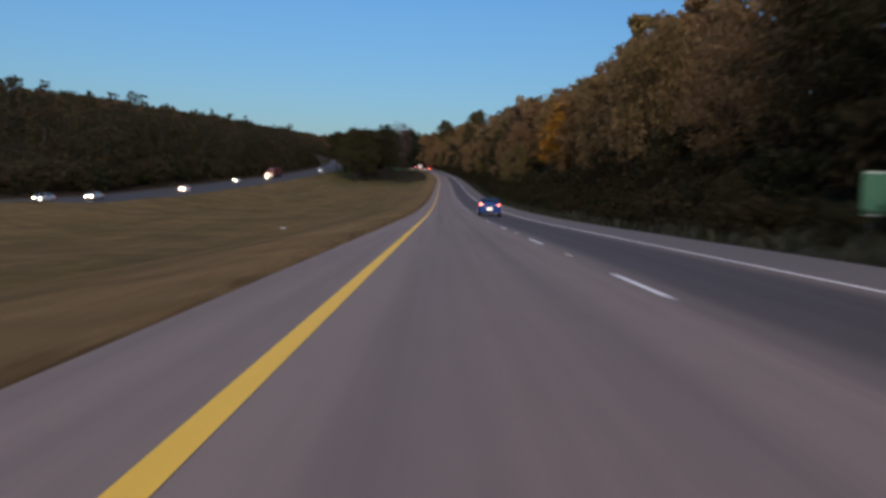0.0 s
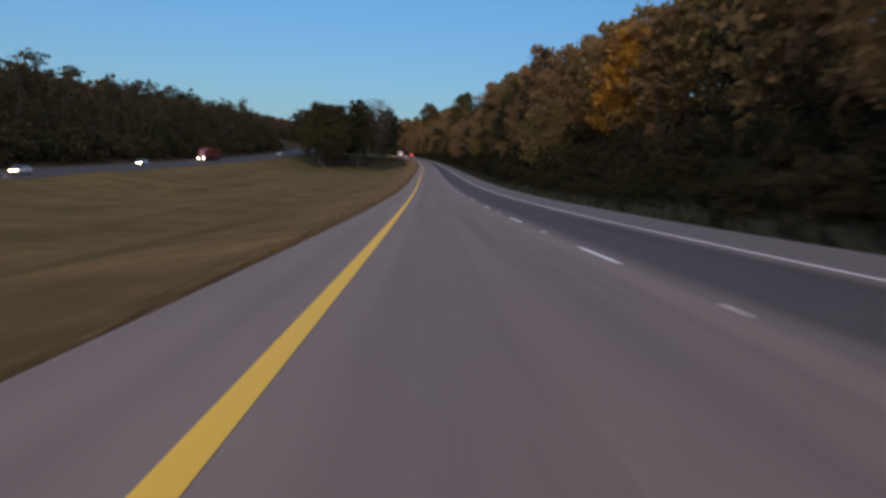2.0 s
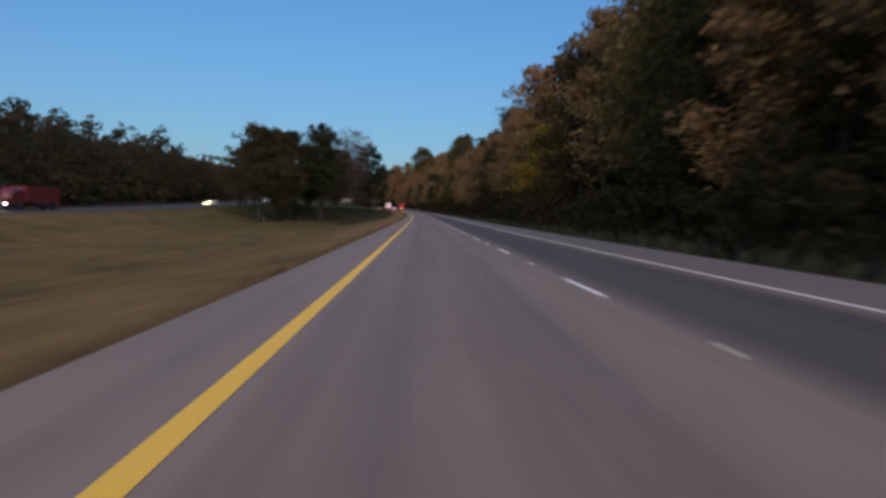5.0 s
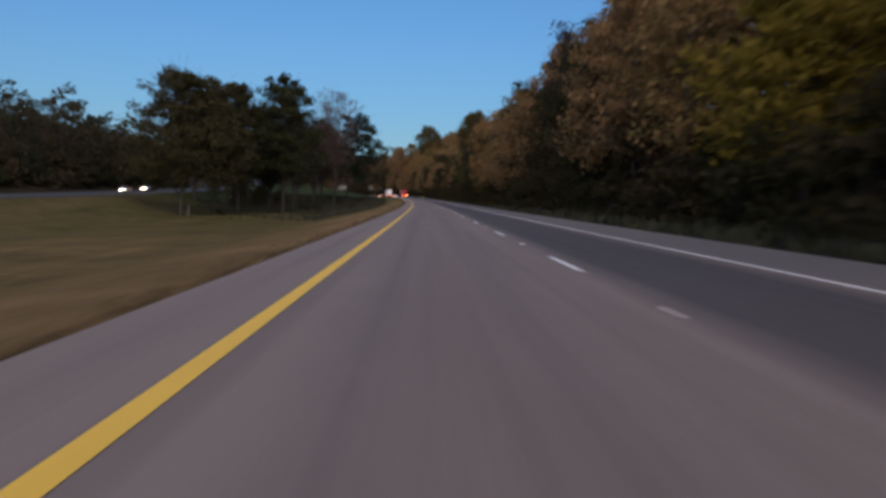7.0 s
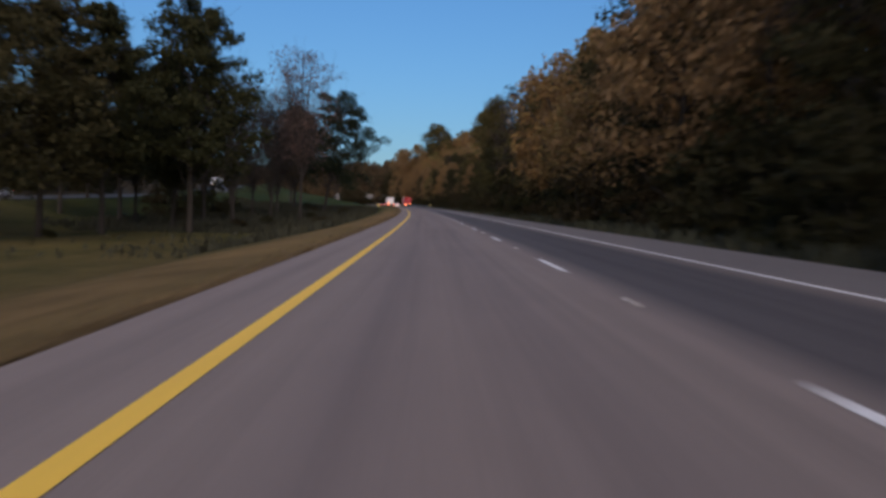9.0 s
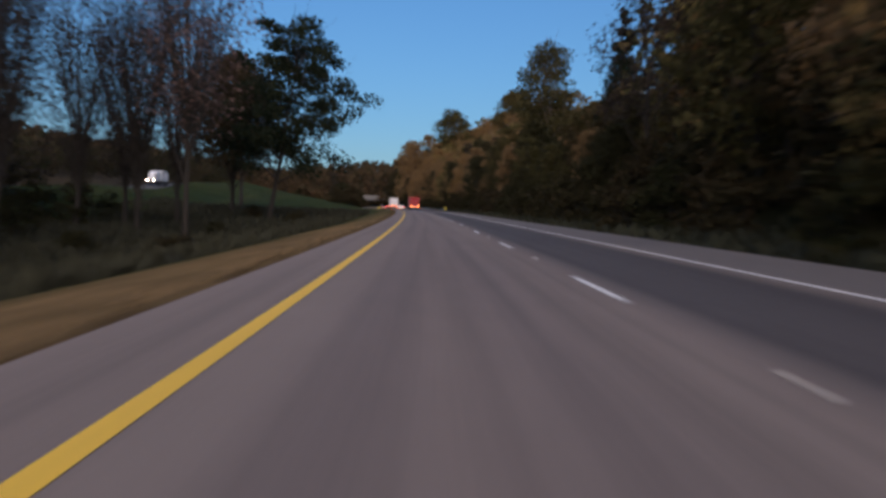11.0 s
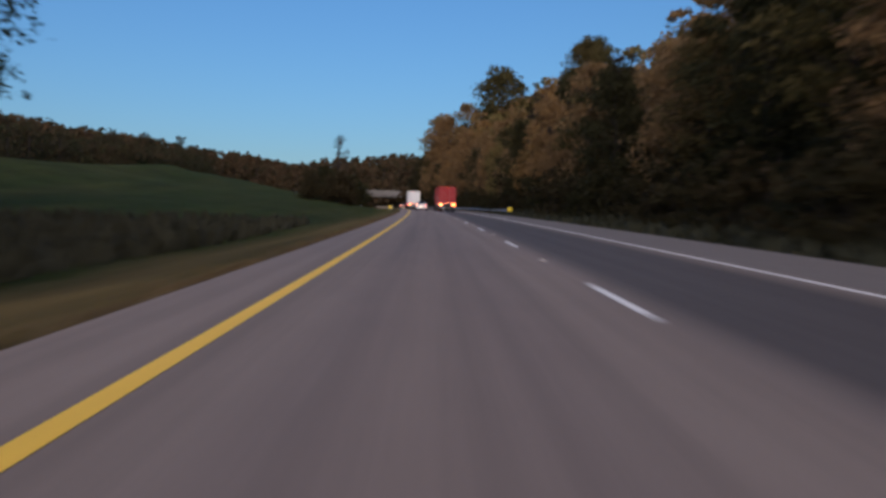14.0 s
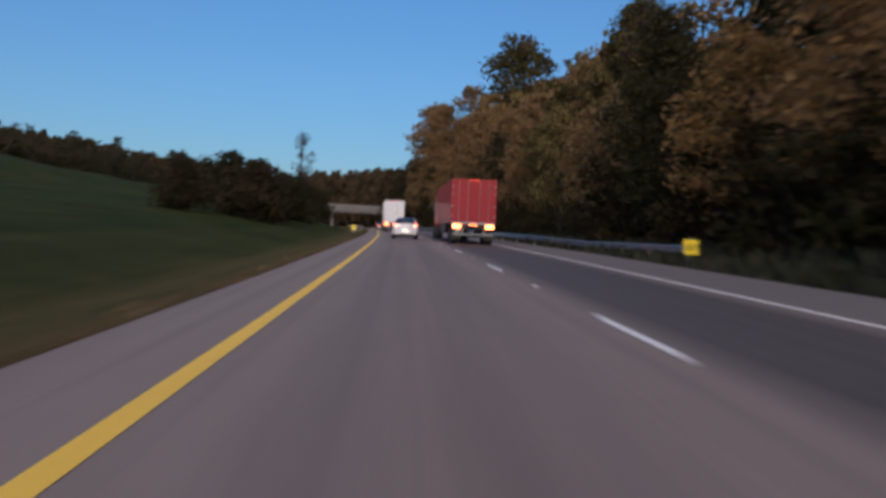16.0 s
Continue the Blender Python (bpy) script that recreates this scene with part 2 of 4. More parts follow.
def wood_leaves(name, stops, stand=None):
    """Leaves of a whole wood: hue changes from tree to tree by place."""
    m, n, l, b = material(name, 0.75)
    tc, geo = n.new("ShaderNodeTexCoord"), n.new("ShaderNodeNewGeometry")
    cell = node(n, "ShaderNodeTexNoise", Scale=0.11, Detail=2.0)
    l.new(tc.outputs["Object"], cell.inputs["Vector"])
    r = ramp(n, stops)
    spread = node_map(n, l, cell.outputs[0], -0.9, 1.9)
    l.new(spread, r.inputs[0])
    tone = node_map(n, l, geo.outputs["Random Per Island"], 0.84, 1.14)
    comb = n.new("ShaderNodeCombineColor")
    for i in range(3):
        l.new(tone, comb.inputs[i])
    hue = r.outputs[0]
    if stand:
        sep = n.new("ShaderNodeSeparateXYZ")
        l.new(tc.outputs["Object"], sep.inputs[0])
        # Dimness of this stretch of the woods is put into the leaf colour.
        dim_belt = ramp(n, [(0.0, (0, 0, 0)), (stand[0], (0, 0, 0)), (stand[1], (0.75, 0.75, 0.75)), (stand[2], (0.75, 0.75, 0.75)), (stand[3], (0, 0, 0))])
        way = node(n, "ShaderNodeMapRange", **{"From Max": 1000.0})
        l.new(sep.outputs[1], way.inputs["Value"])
        l.new(way.outputs[0], dim_belt.inputs[0])
        hue = mixed(n, l, hue, (0.048, 0.042, 0.018), dim_belt.outputs[0])
    tint = mixed(n, l, hue, comb.outputs[0], 1.0, "MULTIPLY")
    l.new(tint, b.inputs["Base Color"])
    b.inputs["Specular IOR Level"].default_value = 0.15
    thin = n.new("ShaderNodeBsdfTranslucent")
    l.new(tint, thin.inputs["Color"])
    both = n.new("ShaderNodeMixShader")
    both.inputs[0].default_value = 0.45
    l.new(b.outputs[0], both.inputs[1])
    l.new(thin.outputs[0], both.inputs[2])
    l.new(both.outputs[0], n["Material Output"].inputs[0])
    return m


AUTUMN = [(0.0, (0.125, 0.110, 0.037)), (0.2, (0.201, 0.156, 0.056)), (0.4, (0.249, 0.160, 0.069)), (0.6, (0.228, 0.150, 0.078)),
          (0.8, (0.281, 0.164, 0.059)), (1.0, (0.254, 0.178, 0.059))]
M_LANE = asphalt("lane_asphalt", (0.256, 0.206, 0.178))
M_SHOULDER = asphalt("shoulder_asphalt", (0.178, 0.155, 0.142), False)
M_YELLOW, M_WHITE = worn_line("yellow_line_paint", (1.0, 0.63, 0.06)), worn_line("white_line_paint", (0.90, 0.88, 0.86))
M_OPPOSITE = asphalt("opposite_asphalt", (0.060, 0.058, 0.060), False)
M_GRASS = grass_ground()
M_WEED = plain("tall_weeds", (0.020, 0.020, 0.008), 0.9, 0, 0.4)
# Weed green, darkened to hold the dimness beside the woods.
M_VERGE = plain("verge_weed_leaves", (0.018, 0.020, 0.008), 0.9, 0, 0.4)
M_BLADE = plain("grass_blade", (0.095, 0.066, 0.030), 0.9, 0, 0.4)
M_BARK, M_PALE_BARK = bark("brown_bark", (0.030, 0.024, 0.019)), bark("pale_bark", (0.13, 0.105, 0.085))
M_AUTUMN = foliage("autumn_leaves", AUTUMN)
M_OLIVE = foliage("olive_leaves", [(0, (0.060, 0.060, 0.020)), (0.5, (0.085, 0.073, 0.026)), (1, (0.115, 0.085, 0.032))])
M_ORANGE = foliage("orange_leaves", [(0, (0.48, 0.23, 0.024)), (0.5, (0.52, 0.265, 0.028)), (1, (0.44, 0.235, 0.032))])
M_GOLD = foliage("yellow_green_leaves", [(0, (0.165, 0.140, 0.020)), (0.5, (0.210, 0.155, 0.022)), (1, (0.135, 0.120, 0.022))])
M_DARK = foliage("evergreen_leaves", [(0, (0.014, 0.022, 0.012)), (0.5, (0.020, 0.028, 0.014)), (1, (0.028, 0.032, 0.016))])
# Undergrowth green and brown, with the low woods' dimness put into it.
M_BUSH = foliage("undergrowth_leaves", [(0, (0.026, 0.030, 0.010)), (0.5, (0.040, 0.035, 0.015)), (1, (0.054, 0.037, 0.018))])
M_TWIG = foliage("grey_twigs_leaves", [(0, (0.040, 0.034, 0.028)), (0.5, (0.054, 0.042, 0.033)), (1, (0.046, 0.035, 0.026))])
# Dark green leaves, with the dimness of the upper woods put into them.
M_DIMMED = foliage("dark_dimmed_leaves", [(0, (0.032, 0.035, 0.014)), (0.5, (0.047, 0.043, 0.018)), (1, (0.068, 0.050, 0.023))])
M_RUST = foliage("rust_brown_leaves", [(0, (0.042, 0.036, 0.017)), (0.5, (0.055, 0.040, 0.020)), (1, (0.044, 0.038, 0.017))])
M_PINK = foliage("pinkish_leaves", [(0, (0.125, 0.082, 0.070)), (0.5, (0.150, 0.098, 0.080)), (1, (0.112, 0.080, 0.062))])
M_MEDIAN = foliage("dark_olive_leaves", [(0, (0.034, 0.038, 0.014)), (0.5, (0.048, 0.046, 0.018)), (1, (0.064, 0.052, 0.021))])
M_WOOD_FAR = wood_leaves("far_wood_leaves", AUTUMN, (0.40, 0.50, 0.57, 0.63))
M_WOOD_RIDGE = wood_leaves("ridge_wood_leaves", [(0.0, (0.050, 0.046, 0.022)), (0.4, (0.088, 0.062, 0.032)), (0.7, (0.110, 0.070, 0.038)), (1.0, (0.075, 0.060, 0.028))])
# Weaker light on the far-side woods is put into this darker palette.
M_WOOD_LEFT = wood_leaves("shade_tinted_wood_leaves", [(0.0, (0.029, 0.036, 0.015)), (0.4, (0.049, 0.046, 0.022)), (0.7, (0.067, 0.048, 0.025)), (1.0, (0.044, 0.046, 0.019))])
M_STEEL = plain("galvanised_steel", (0.30, 0.31, 0.32), 0.45, 0.7)
M_CONCRETE = plain("weathered_concrete", (0.15, 0.142, 0.138), 0.9, 0, 0.25, 0.6)
M_POST = plain("weathered_wood_post", (0.20, 0.17, 0.14), 0.9)
M_MARK = plain("yellow_marker_sheet", (1.0, 0.72, 0.02), 0.4, 0, 0.1)
M_BLACK = plain("black_trim", (0.015, 0.015, 0.017), 0.5)
M_RUBBER = plain("tyre_rubber", (0.020, 0.020, 0.021), 0.85)
M_RIM = plain("alloy_rim", (0.62, 0.63, 0.64), 0.35, 0.4)
M_UNDER = plain("dark_underbody", (0.012, 0.012, 0.013), 0.8)
M_CHROME = plain("bright_metal", (0.6, 0.6, 0.62), 0.2, 0.9)
# Plates are no lamps; the light falling on them is added as glow.
M_PLATE = glow("glowing_number_plate", (1.0, 0.80, 0.50), 1.3)
M_BAR = plain("plate_bar_ink", (0.25, 0.25, 0.3), 0.6)
M_TAIL = glow("tail_lamp_red", (1.0, 0.045, 0.018), 7.0)
M_TAIL_CORE = glow("tail_lamp_core", (1.0, 0.26, 0.10), 10.0)
M_BRAKE = glow("trailer_lamp_amber_red", (1.0, 0.16, 0.03), 12.0)
M_DIM = glow("small_marker_lamp", (1.0, 0.12, 0.03), 1.2)
M_HEAD = glow("headlamp", (1.0, 0.72, 0.36), 190.0)
M_GLASS, _gn, _gl, _gb = material("tinted_car_glass", 0.05, 0.0, (0.02, 0.025, 0.03))
_gb.inputs["Coat Weight"].default_value = 1.0
M_BLUE = paint_coat("metallic_blue_paint", (0.0005, 0.042, 0.210), 0.42, 0.08)
M_SILVER, M_CARWHITE = paint_coat("silver_paint", (0.42, 0.43, 0.45)), paint_coat("white_car_paint", (0.7, 0.7, 0.7))
M_MAROON = paint_coat("maroon_paint", (0.12, 0.018, 0.020))
M_RED = paint_coat("red_trailer_paint", (0.30, 0.010, 0.014), 0.55)
M_TRAILER = plain("white_trailer_panel", (0.62, 0.62, 0.64), 0.45)
M_SIGN = plain("faded_green_sign", (0.05, 0.16, 0.09), 0.5)
M_SIGNEDGE = plain("sign_border", (0.55, 0.60, 0.55), 0.5)
M_PALEPOST = plain("weathered_pale_post", (0.16, 0.155, 0.15), 0.8)
M_LITTER = plain("white_plastic", (0.38, 0.37, 0.36), 0.5)
M_MASTLAMP = glow("mast_lamp_pink", (1.0, 0.75, 0.72), 2.5)


# ---- mesh helpers ----
def mesh_object(name, verts, faces, mat, parent=None, smooth=False):
    me = bpy.data.meshes.new(name)
    me.from_pydata([tuple(map(float, v)) for v in verts], [], faces)
    me.materials.append(mat)
    if smooth:
        me.shade_smooth()
    ob = new(name, me)
    ob.parent = parent
    return ob


def part(name, bm, mat, parent=None, label="", smooth=False):
    bmesh.ops.recalc_face_normals(bm, faces=bm.faces)
    me = bpy.data.meshes.new(name)
    bm.to_mesh(me)
    bm.free()
    me.materials.append(mat)
    if smooth:
        me.shade_smooth()
    ob = new(name, me)
    ob.parent = parent
    return tagged(ob, label=label)


def add_box(bm, x, y, z, sx, sy, sz, bevel=0.0):
    b2 = bmesh.new()
    bmesh.ops.create_cube(b2, size=1.0, matrix=Matrix.Translation((x, y, z)) @ Matrix.Diagonal((sx, sy, sz, 1)))
    if bevel:
        bmesh.ops.bevel(b2, geom=b2.edges[:], offset=bevel, segments=2, affect="EDGES")
    join(bm, b2)


def join(bm, other):
    tmp = bpy.data.meshes.new("tmp")
    other.to_mesh(tmp)
    other.free()
    bm.from_mesh(tmp)
    bpy.data.meshes.remove(tmp)


def box(x, y, z, sx, sy, sz, bevel=0.0):
    bm = bmesh.new()
    add_box(bm, x, y, z, sx, sy, sz, bevel)
    return bm


def disc(x, y, z, radius, depth, axis="X", segments=20, bevel=0.0):
    bm = bmesh.new()
    turn = {"X": pose(0, 0, 0, 0, 90, 0), "Y": pose(0, 0, 0, 90, 0, 0), "Z": Matrix.Identity(4)}[axis]
    bmesh.ops.create_cone(bm, cap_ends=True, segments=segments, radius1=radius, radius2=radius, depth=depth, matrix=Matrix.Translation((x, y, z)) @ turn)
    if bevel:
        rim = [e for e in bm.edges if len(e.link_faces) == 2 and e.calc_face_angle() > 1.0]
        bmesh.ops.bevel(bm, geom=rim, offset=bevel, segments=2, affect="EDGES")
    return bm


def loft(stations, closed=True):
    """Skin through mirrored half sections: (y, [(x, z), ...]) from the bottom middle round to the top middle."""
    bm = bmesh.new()
    rings = []
    for y, half in stations:
        pts = [(x, y, z) for x, z in half] + [(-x, y, z) for x, z in reversed(half) if x > 1e-6]
        rings.append([bm.verts.new(p) for p in pts])
    n = len(rings[0])
    for a, b in zip(rings, rings[1:]):
        for i in range(n):
            bm.faces.new((a[i], a[(i + 1) % n], b[(i + 1) % n], b[i]))
    if closed:
        bm.faces.new(rings[0])
        bm.faces.new(list(reversed(rings[-1])))
    return bm


def strip(name, s0, s1, step, u0, u1, lift, mat, parent=None, cols=1):
    s = np.arange(s0, s1 + step * 0.5, step)
    us = np.linspace(u0, u1, cols + 1)
    verts, uvs = [], []
    for a in s:
        for u in us:
            verts.append(at(a, u, lift))
            uvs.append((u, a))
    w = cols + 1
    faces = [(i * w + j, i * w + j + 1, (i + 1) * w + j + 1, (i + 1) * w + j) for i in range(len(s) - 1) for j in range(cols)]
    ob = mesh_object(name, verts, faces, mat, parent)
    layer = ob.data.uv_layers.new(name="UVMap")
    idx = np.empty(len(ob.data.loops), dtype=np.int32)
    ob.data.loops.foreach_get("vertex_index", idx)
    layer.data.foreach_set("uv", np.array(uvs, dtype=np.float32)[idx].ravel())
    return ob


def slab(name, s0, s1, step, u0, u1, top, depth, mat, parent=None):
    """A strip of pavement with an edge of its own thickness."""
    ob = strip(name, s0, s1, step, u0, u1, top, mat, parent, 4)
    bm = bmesh.new()
    bm.from_mesh(ob.data)
    rim = [e for e in bm.edges if len(e.link_faces) == 1]
    made = bmesh.ops.extrude_edge_only(bm, edges=rim)["geom"]
    for v in made:
        if isinstance(v, bmesh.types.BMVert):
            v.co.z -= depth
    bm.to_mesh(ob.data)
    bm.free()
    return ob


# ---- ground, one sheet to the horizon ----
def build_ground():
    s = np.concatenate([np.arange(-200, 900, 5.0), np.arange(900, 1900, 20.0), np.arange(1900, 3200, 100.0)])
    u = np.array([-2500, -1500, -900, -600, -400, -280, -200, -150, -130, -110, -90, -80, -73, -72.8, -57.2, -57, -56, -54.5, -52, -50, -42, -35, -28, -22, -16, -12, -8, -5, -3.5, -2.4, -1.6,
                  -1.3, -1.0, 9.6, 10.1, 10.6, 12, 13.5, 15.5, 18, 22, 27, 33, 40, 52, 70, 95, 120, 180, 280, 400, 650, 900, 1500, 2500])
    verts, uvs = [], []
    for a in s:
        x, y, z = at(a, u)
        zz = z + rel_height(a, u)
        for i, b in enumerate(u):
            bump = 0.0
            if b < -3 or b > 11:
                far = min(1.0, max(abs(b + 2), 1) / 60)
                bump = (0.12 + 1.6 * far * far) * noise.noise(Vector((x[i] * 0.03, y[i] * 0.03, 0.3))) + 0.07 * noise.noise(Vector((x[i] * 0.3, y[i] * 0.3, 1.3)))
                if -75 < b < -55:
                    bump = 0.0
            if -1.2 < b < 10:
                bump = -0.35
            verts.append((x[i], y[i], zz[i] + bump))
            uvs.append((b * 0.02, a * 0.02))
    w = len(u)
    faces = [(i * w + j, i * w + j + 1, (i + 1) * w + j + 1, (i + 1) * w + j) for i in range(len(s) - 1) for j in range(w - 1)]
    ob = mesh_object("ground", verts, faces, M_GRASS, smooth=True)
    layer = ob.data.uv_layers.new(name="UVMap")
    idx = np.empty(len(ob.data.loops), dtype=np.int32)
    ob.data.loops.foreach_get("vertex_index", idx)
    layer.data.foreach_set("uv", np.array(uvs, dtype=np.float32)[idx].ravel())
    return tagged(ob, "dry autumn grass land with mown median swale", "ground", kind="structure")


build_ground()
LANE, RIGHT = 3.84, 7.30
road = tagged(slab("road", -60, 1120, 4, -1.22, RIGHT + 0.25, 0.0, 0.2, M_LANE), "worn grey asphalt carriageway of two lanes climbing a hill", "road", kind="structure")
tagged(slab("pavement_right_shoulder", -60, 1120, 4, RIGHT + 0.25, 10.3, -0.004, 0.2, M_SHOULDER), "pale gravelly asphalt shoulder beside the woods", "shoulder", kind="structure")
strip("yellow_line", -60, 1116, 4, -0.085, 0.085, 0.005, M_YELLOW, road)
strip("white_edge_line", -60, 1116, 4, RIGHT - 0.07, RIGHT + 0.07, 0.005, M_WHITE, road)
for k in range(-3, 80):
    mid = 10.93 + 12.192 * k
    strip("lane_dash", mid - 1.52, mid + 1.52, 1.52, LANE - 0.06, LANE + 0.06, 0.005, M_WHITE, road)
marker_bm = bmesh.new()
add_box(marker_bm, 0, 0, 0.008, 0.10, 0.10, 0.018, 0.004)
stud = part("road_stud", marker_bm, M_WHITE, road)
stud.location = at(10.93 + 6.1, LANE, 0.002)
for k in range(1, 60):
    o = new("road_stud", stud.data)
    o.parent, o.location = road, at(10.93 + 6.1 + 12.192 * k, LANE, 0.002)


def opposite_road():
    verts, faces, uvs = [], [], []
    s = np.arange(-100, 1130, 5.0)
    us = np.linspace(-72.6, -57.4, 5)
    for a in s:
        for u in us:
            x, y, z = at(a, u)
            verts.append((x, y, z + float(rel_height(a, -65.0)) + 0.06))
    faces = [(i * 5 + j, i * 5 + j + 1, (i + 1) * 5 + j + 1, (i + 1) * 5 + j) for i in range(len(s) - 1) for j in range(4)]
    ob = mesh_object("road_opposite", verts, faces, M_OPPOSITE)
    ob.data.uv_layers.new(name="UVMap")
    bm = bmesh.new()
    bm.from_mesh(ob.data)
    made = bmesh.ops.extrude_edge_only(bm, edges=[e for e in bm.edges if len(e.link_faces) == 1])["geom"]
    for v in made:
        if isinstance(v, bmesh.types.BMVert):
            v.co.z -= 0.25
    bm.to_mesh(ob.data)
    bm.free()
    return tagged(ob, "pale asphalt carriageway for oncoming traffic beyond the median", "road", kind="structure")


opposite_road()


# ---- trees ----
rng = np.random.default_rng(7)


def tube(points, radii, sides=6):
    """Vertices and faces of a tapered limb through the points."""
    verts, faces = [], []
    pts = [np.array(p, float) for p in points]
    for i, (p, r) in enumerate(zip(pts, radii)):
        d = pts[min(i + 1, len(pts) - 1)] - pts[max(i - 1, 0)]
        d /= np.linalg.norm(d) + 1e-9
        a = np.cross(d, (0.3, 0.9, 0.2))
        a /= np.linalg.norm(a) + 1e-9
        b = np.cross(d, a)
        for k in range(sides):
            t = 2 * math.pi * k / sides
            verts.append(p + r * (math.cos(t) * a + math.sin(t) * b))
    for i in range(len(pts) - 1):
        for k in range(sides):
            k2 = (k + 1) % sides
            faces.append((i * sides + k, i * sides + k2, (i + 1) * sides + k2, (i + 1) * sides + k))
    return verts, faces


def leaf_cards(centres, size, g):
    """Twisted leaf sprays, one irregular triangle each, round the centres."""
    n = len(centres)
    a = g.normal(size=(n, 3))
    a /= np.linalg.norm(a, axis=1)[:, None]
    b = np.cross(a, g.normal(size=(n, 3)))
    b /= np.linalg.norm(b, axis=1)[:, None]
    c = np.cross(a, b)
    sz = size * g.uniform(0.55, 1.35, n)[:, None]
    p = [centres - a * sz, centres + a * sz * 0.95 - b * sz * 0.35 + c * sz * 0.2, centres + b * sz * 0.85 + a * sz * 0.2]
    verts = np.stack(p, axis=1).reshape(-1, 3)
    return verts, np.arange(n * 3).reshape(-1, 3)


def leaf_mesh(name, verts, quads, mat):
    me = bpy.data.meshes.new(name)
    me.vertices.add(len(verts))
    me.vertices.foreach_set("co", np.asarray(verts, np.float32).ravel())
    side = quads.shape[1]
    me.loops.add(len(quads) * side)
    me.loops.foreach_set("vertex_index", np.asarray(quads, np.int32).ravel())
    me.polygons.add(len(quads))
    me.polygons.foreach_set("loop_start", np.arange(0, len(quads) * side, side, dtype=np.int32))
    me.update(calc_edges=True)
    me.materials.append(mat)
    return me


def crown_points(g, height, radius, low, count, lobes, open_=0.0, clump=16, dome=0.7, cone=False, spread=0.5, vase=False):
    """Leaf places: on lumpy lobes set round the upper trunk, denser outside."""
    out, tips = [], []
    per = count // lobes
    for i in range(lobes):
        f = (i + 0.5) / lobes
        z = low + (height - low) * (0.10 + 0.80 * f)
        wide = radius * (math.sin(math.pi * min(1, 0.18 + 0.80 * f)) ** dome)
        if vase:
            wide = radius * (0.30 + 0.75 * f)
        if cone:
            z, wide = low + (height - low) * (0.04 + 0.94 * f), radius * (1.05 - f)
        t = i * 2.4 + g.uniform(-0.5, 0.5)
        r = wide * g.uniform(0.35, 0.72)
        centre = np.array([r * math.cos(t), r * math.sin(t), z + g.uniform(-0.6, 0.6)])
        lobe = max(0.5, radius * 0.55 * (1.1 - f)) if cone else max(0.9, radius * g.uniform(0.36, 0.58) * (1 - 0.35 * f))
        tips.append(centre)
        subs = g.normal(size=(max(3, per // clump), 3))
        subs /= np.linalg.norm(subs, axis=1)[:, None]
        subs = centre + subs * lobe * g.uniform(0.55, 1.0, len(subs))[:, None] * np.array([1, 1, 0.72])
        pick = g.integers(0, len(subs), per)
        ball = g.normal(size=(per, 3))
        ball *= (g.uniform(0, 1, per) ** 0.45 / np.linalg.norm(ball, axis=1))[:, None]
        out.append(subs[pick] + ball * lobe * (spread + 0.05 * open_) * np.array([1.15, 1.15, 0.75]))
    return np.concatenate(out), tips


def tree(name, label, leaf_mat, bark_mat, height, radius, low, leaves, leaf_size, lobes, seed, trunk_r=0.26, open_=0.0, twigs=0, lean=0.4, clump=16, cone=False, vase=False, fan=0.0):
    """fan: how far down the trunk the limbs spring, from 0 to 1; vase: a crown that widens upwards."""
    g = np.random.default_rng(seed)
    root = new(name)
    pts, tips = crown_points(g, height, radius, low, leaves, lobes, open_, clump, cone=cone, vase=vase)
    spine = [(0, 0, -0.8)]
    for i in range(1, 7):
        f = i / 6
        spine.append((g.normal() * lean * f, g.normal() * lean * f, height * 0.9 * f))
    verts, faces = tube(spine, [trunk_r * (1.25 if i == 0 else 1 - 0.14 * i) for i in range(7)], 8)

    def limb(p0, p1, r0, sides=5):
        mid = (np.array(p0) + np.array(p1)) / 2 + np.array([g.normal() * 0.3, g.normal() * 0.3, -0.05 * np.linalg.norm(np.array(p1) - p0)])
        v, f = tube([p0, mid, p1], [r0, r0 * 0.65, r0 * 0.2], sides)
        k = len(verts)
        verts.extend(v)
        faces.extend([tuple(k + i for i in q) for q in f])

    for tip in tips:
        z0 = max(low * 0.7, tip[2] - g.uniform(0.25, 0.55) * height * 0.35)
        z0 = z0 * (1 - fan) + low * g.uniform(0.35, 0.9) * fan
        f = min(0.95, z0 / (height * 0.9)) * 6
        i = int(f)
        start = np.array(spine[i]) * (1 - (f - i)) + np.array(spine[min(6, i + 1)]) * (f - i)
        limb(start, tip, trunk_r * 0.42)
        for _ in range(twigs):
            end = tip + g.normal(size=3) * radius * np.array([0.22, 0.22, 0.22]) + np.array([0, 0, 0.12 * radius])
            limb(start + (tip - start) * g.uniform(0.4, 1.0), end, trunk_r * 0.14, 3)
    mesh_object("trunk", verts, faces, bark_mat, root, True)
    v, q = leaf_cards(pts, leaf_size, g)
    crown = new("crown", leaf_mesh("crown", v, q, leaf_mat))
    crown.parent = root
    return tagged(root, label, "tree")


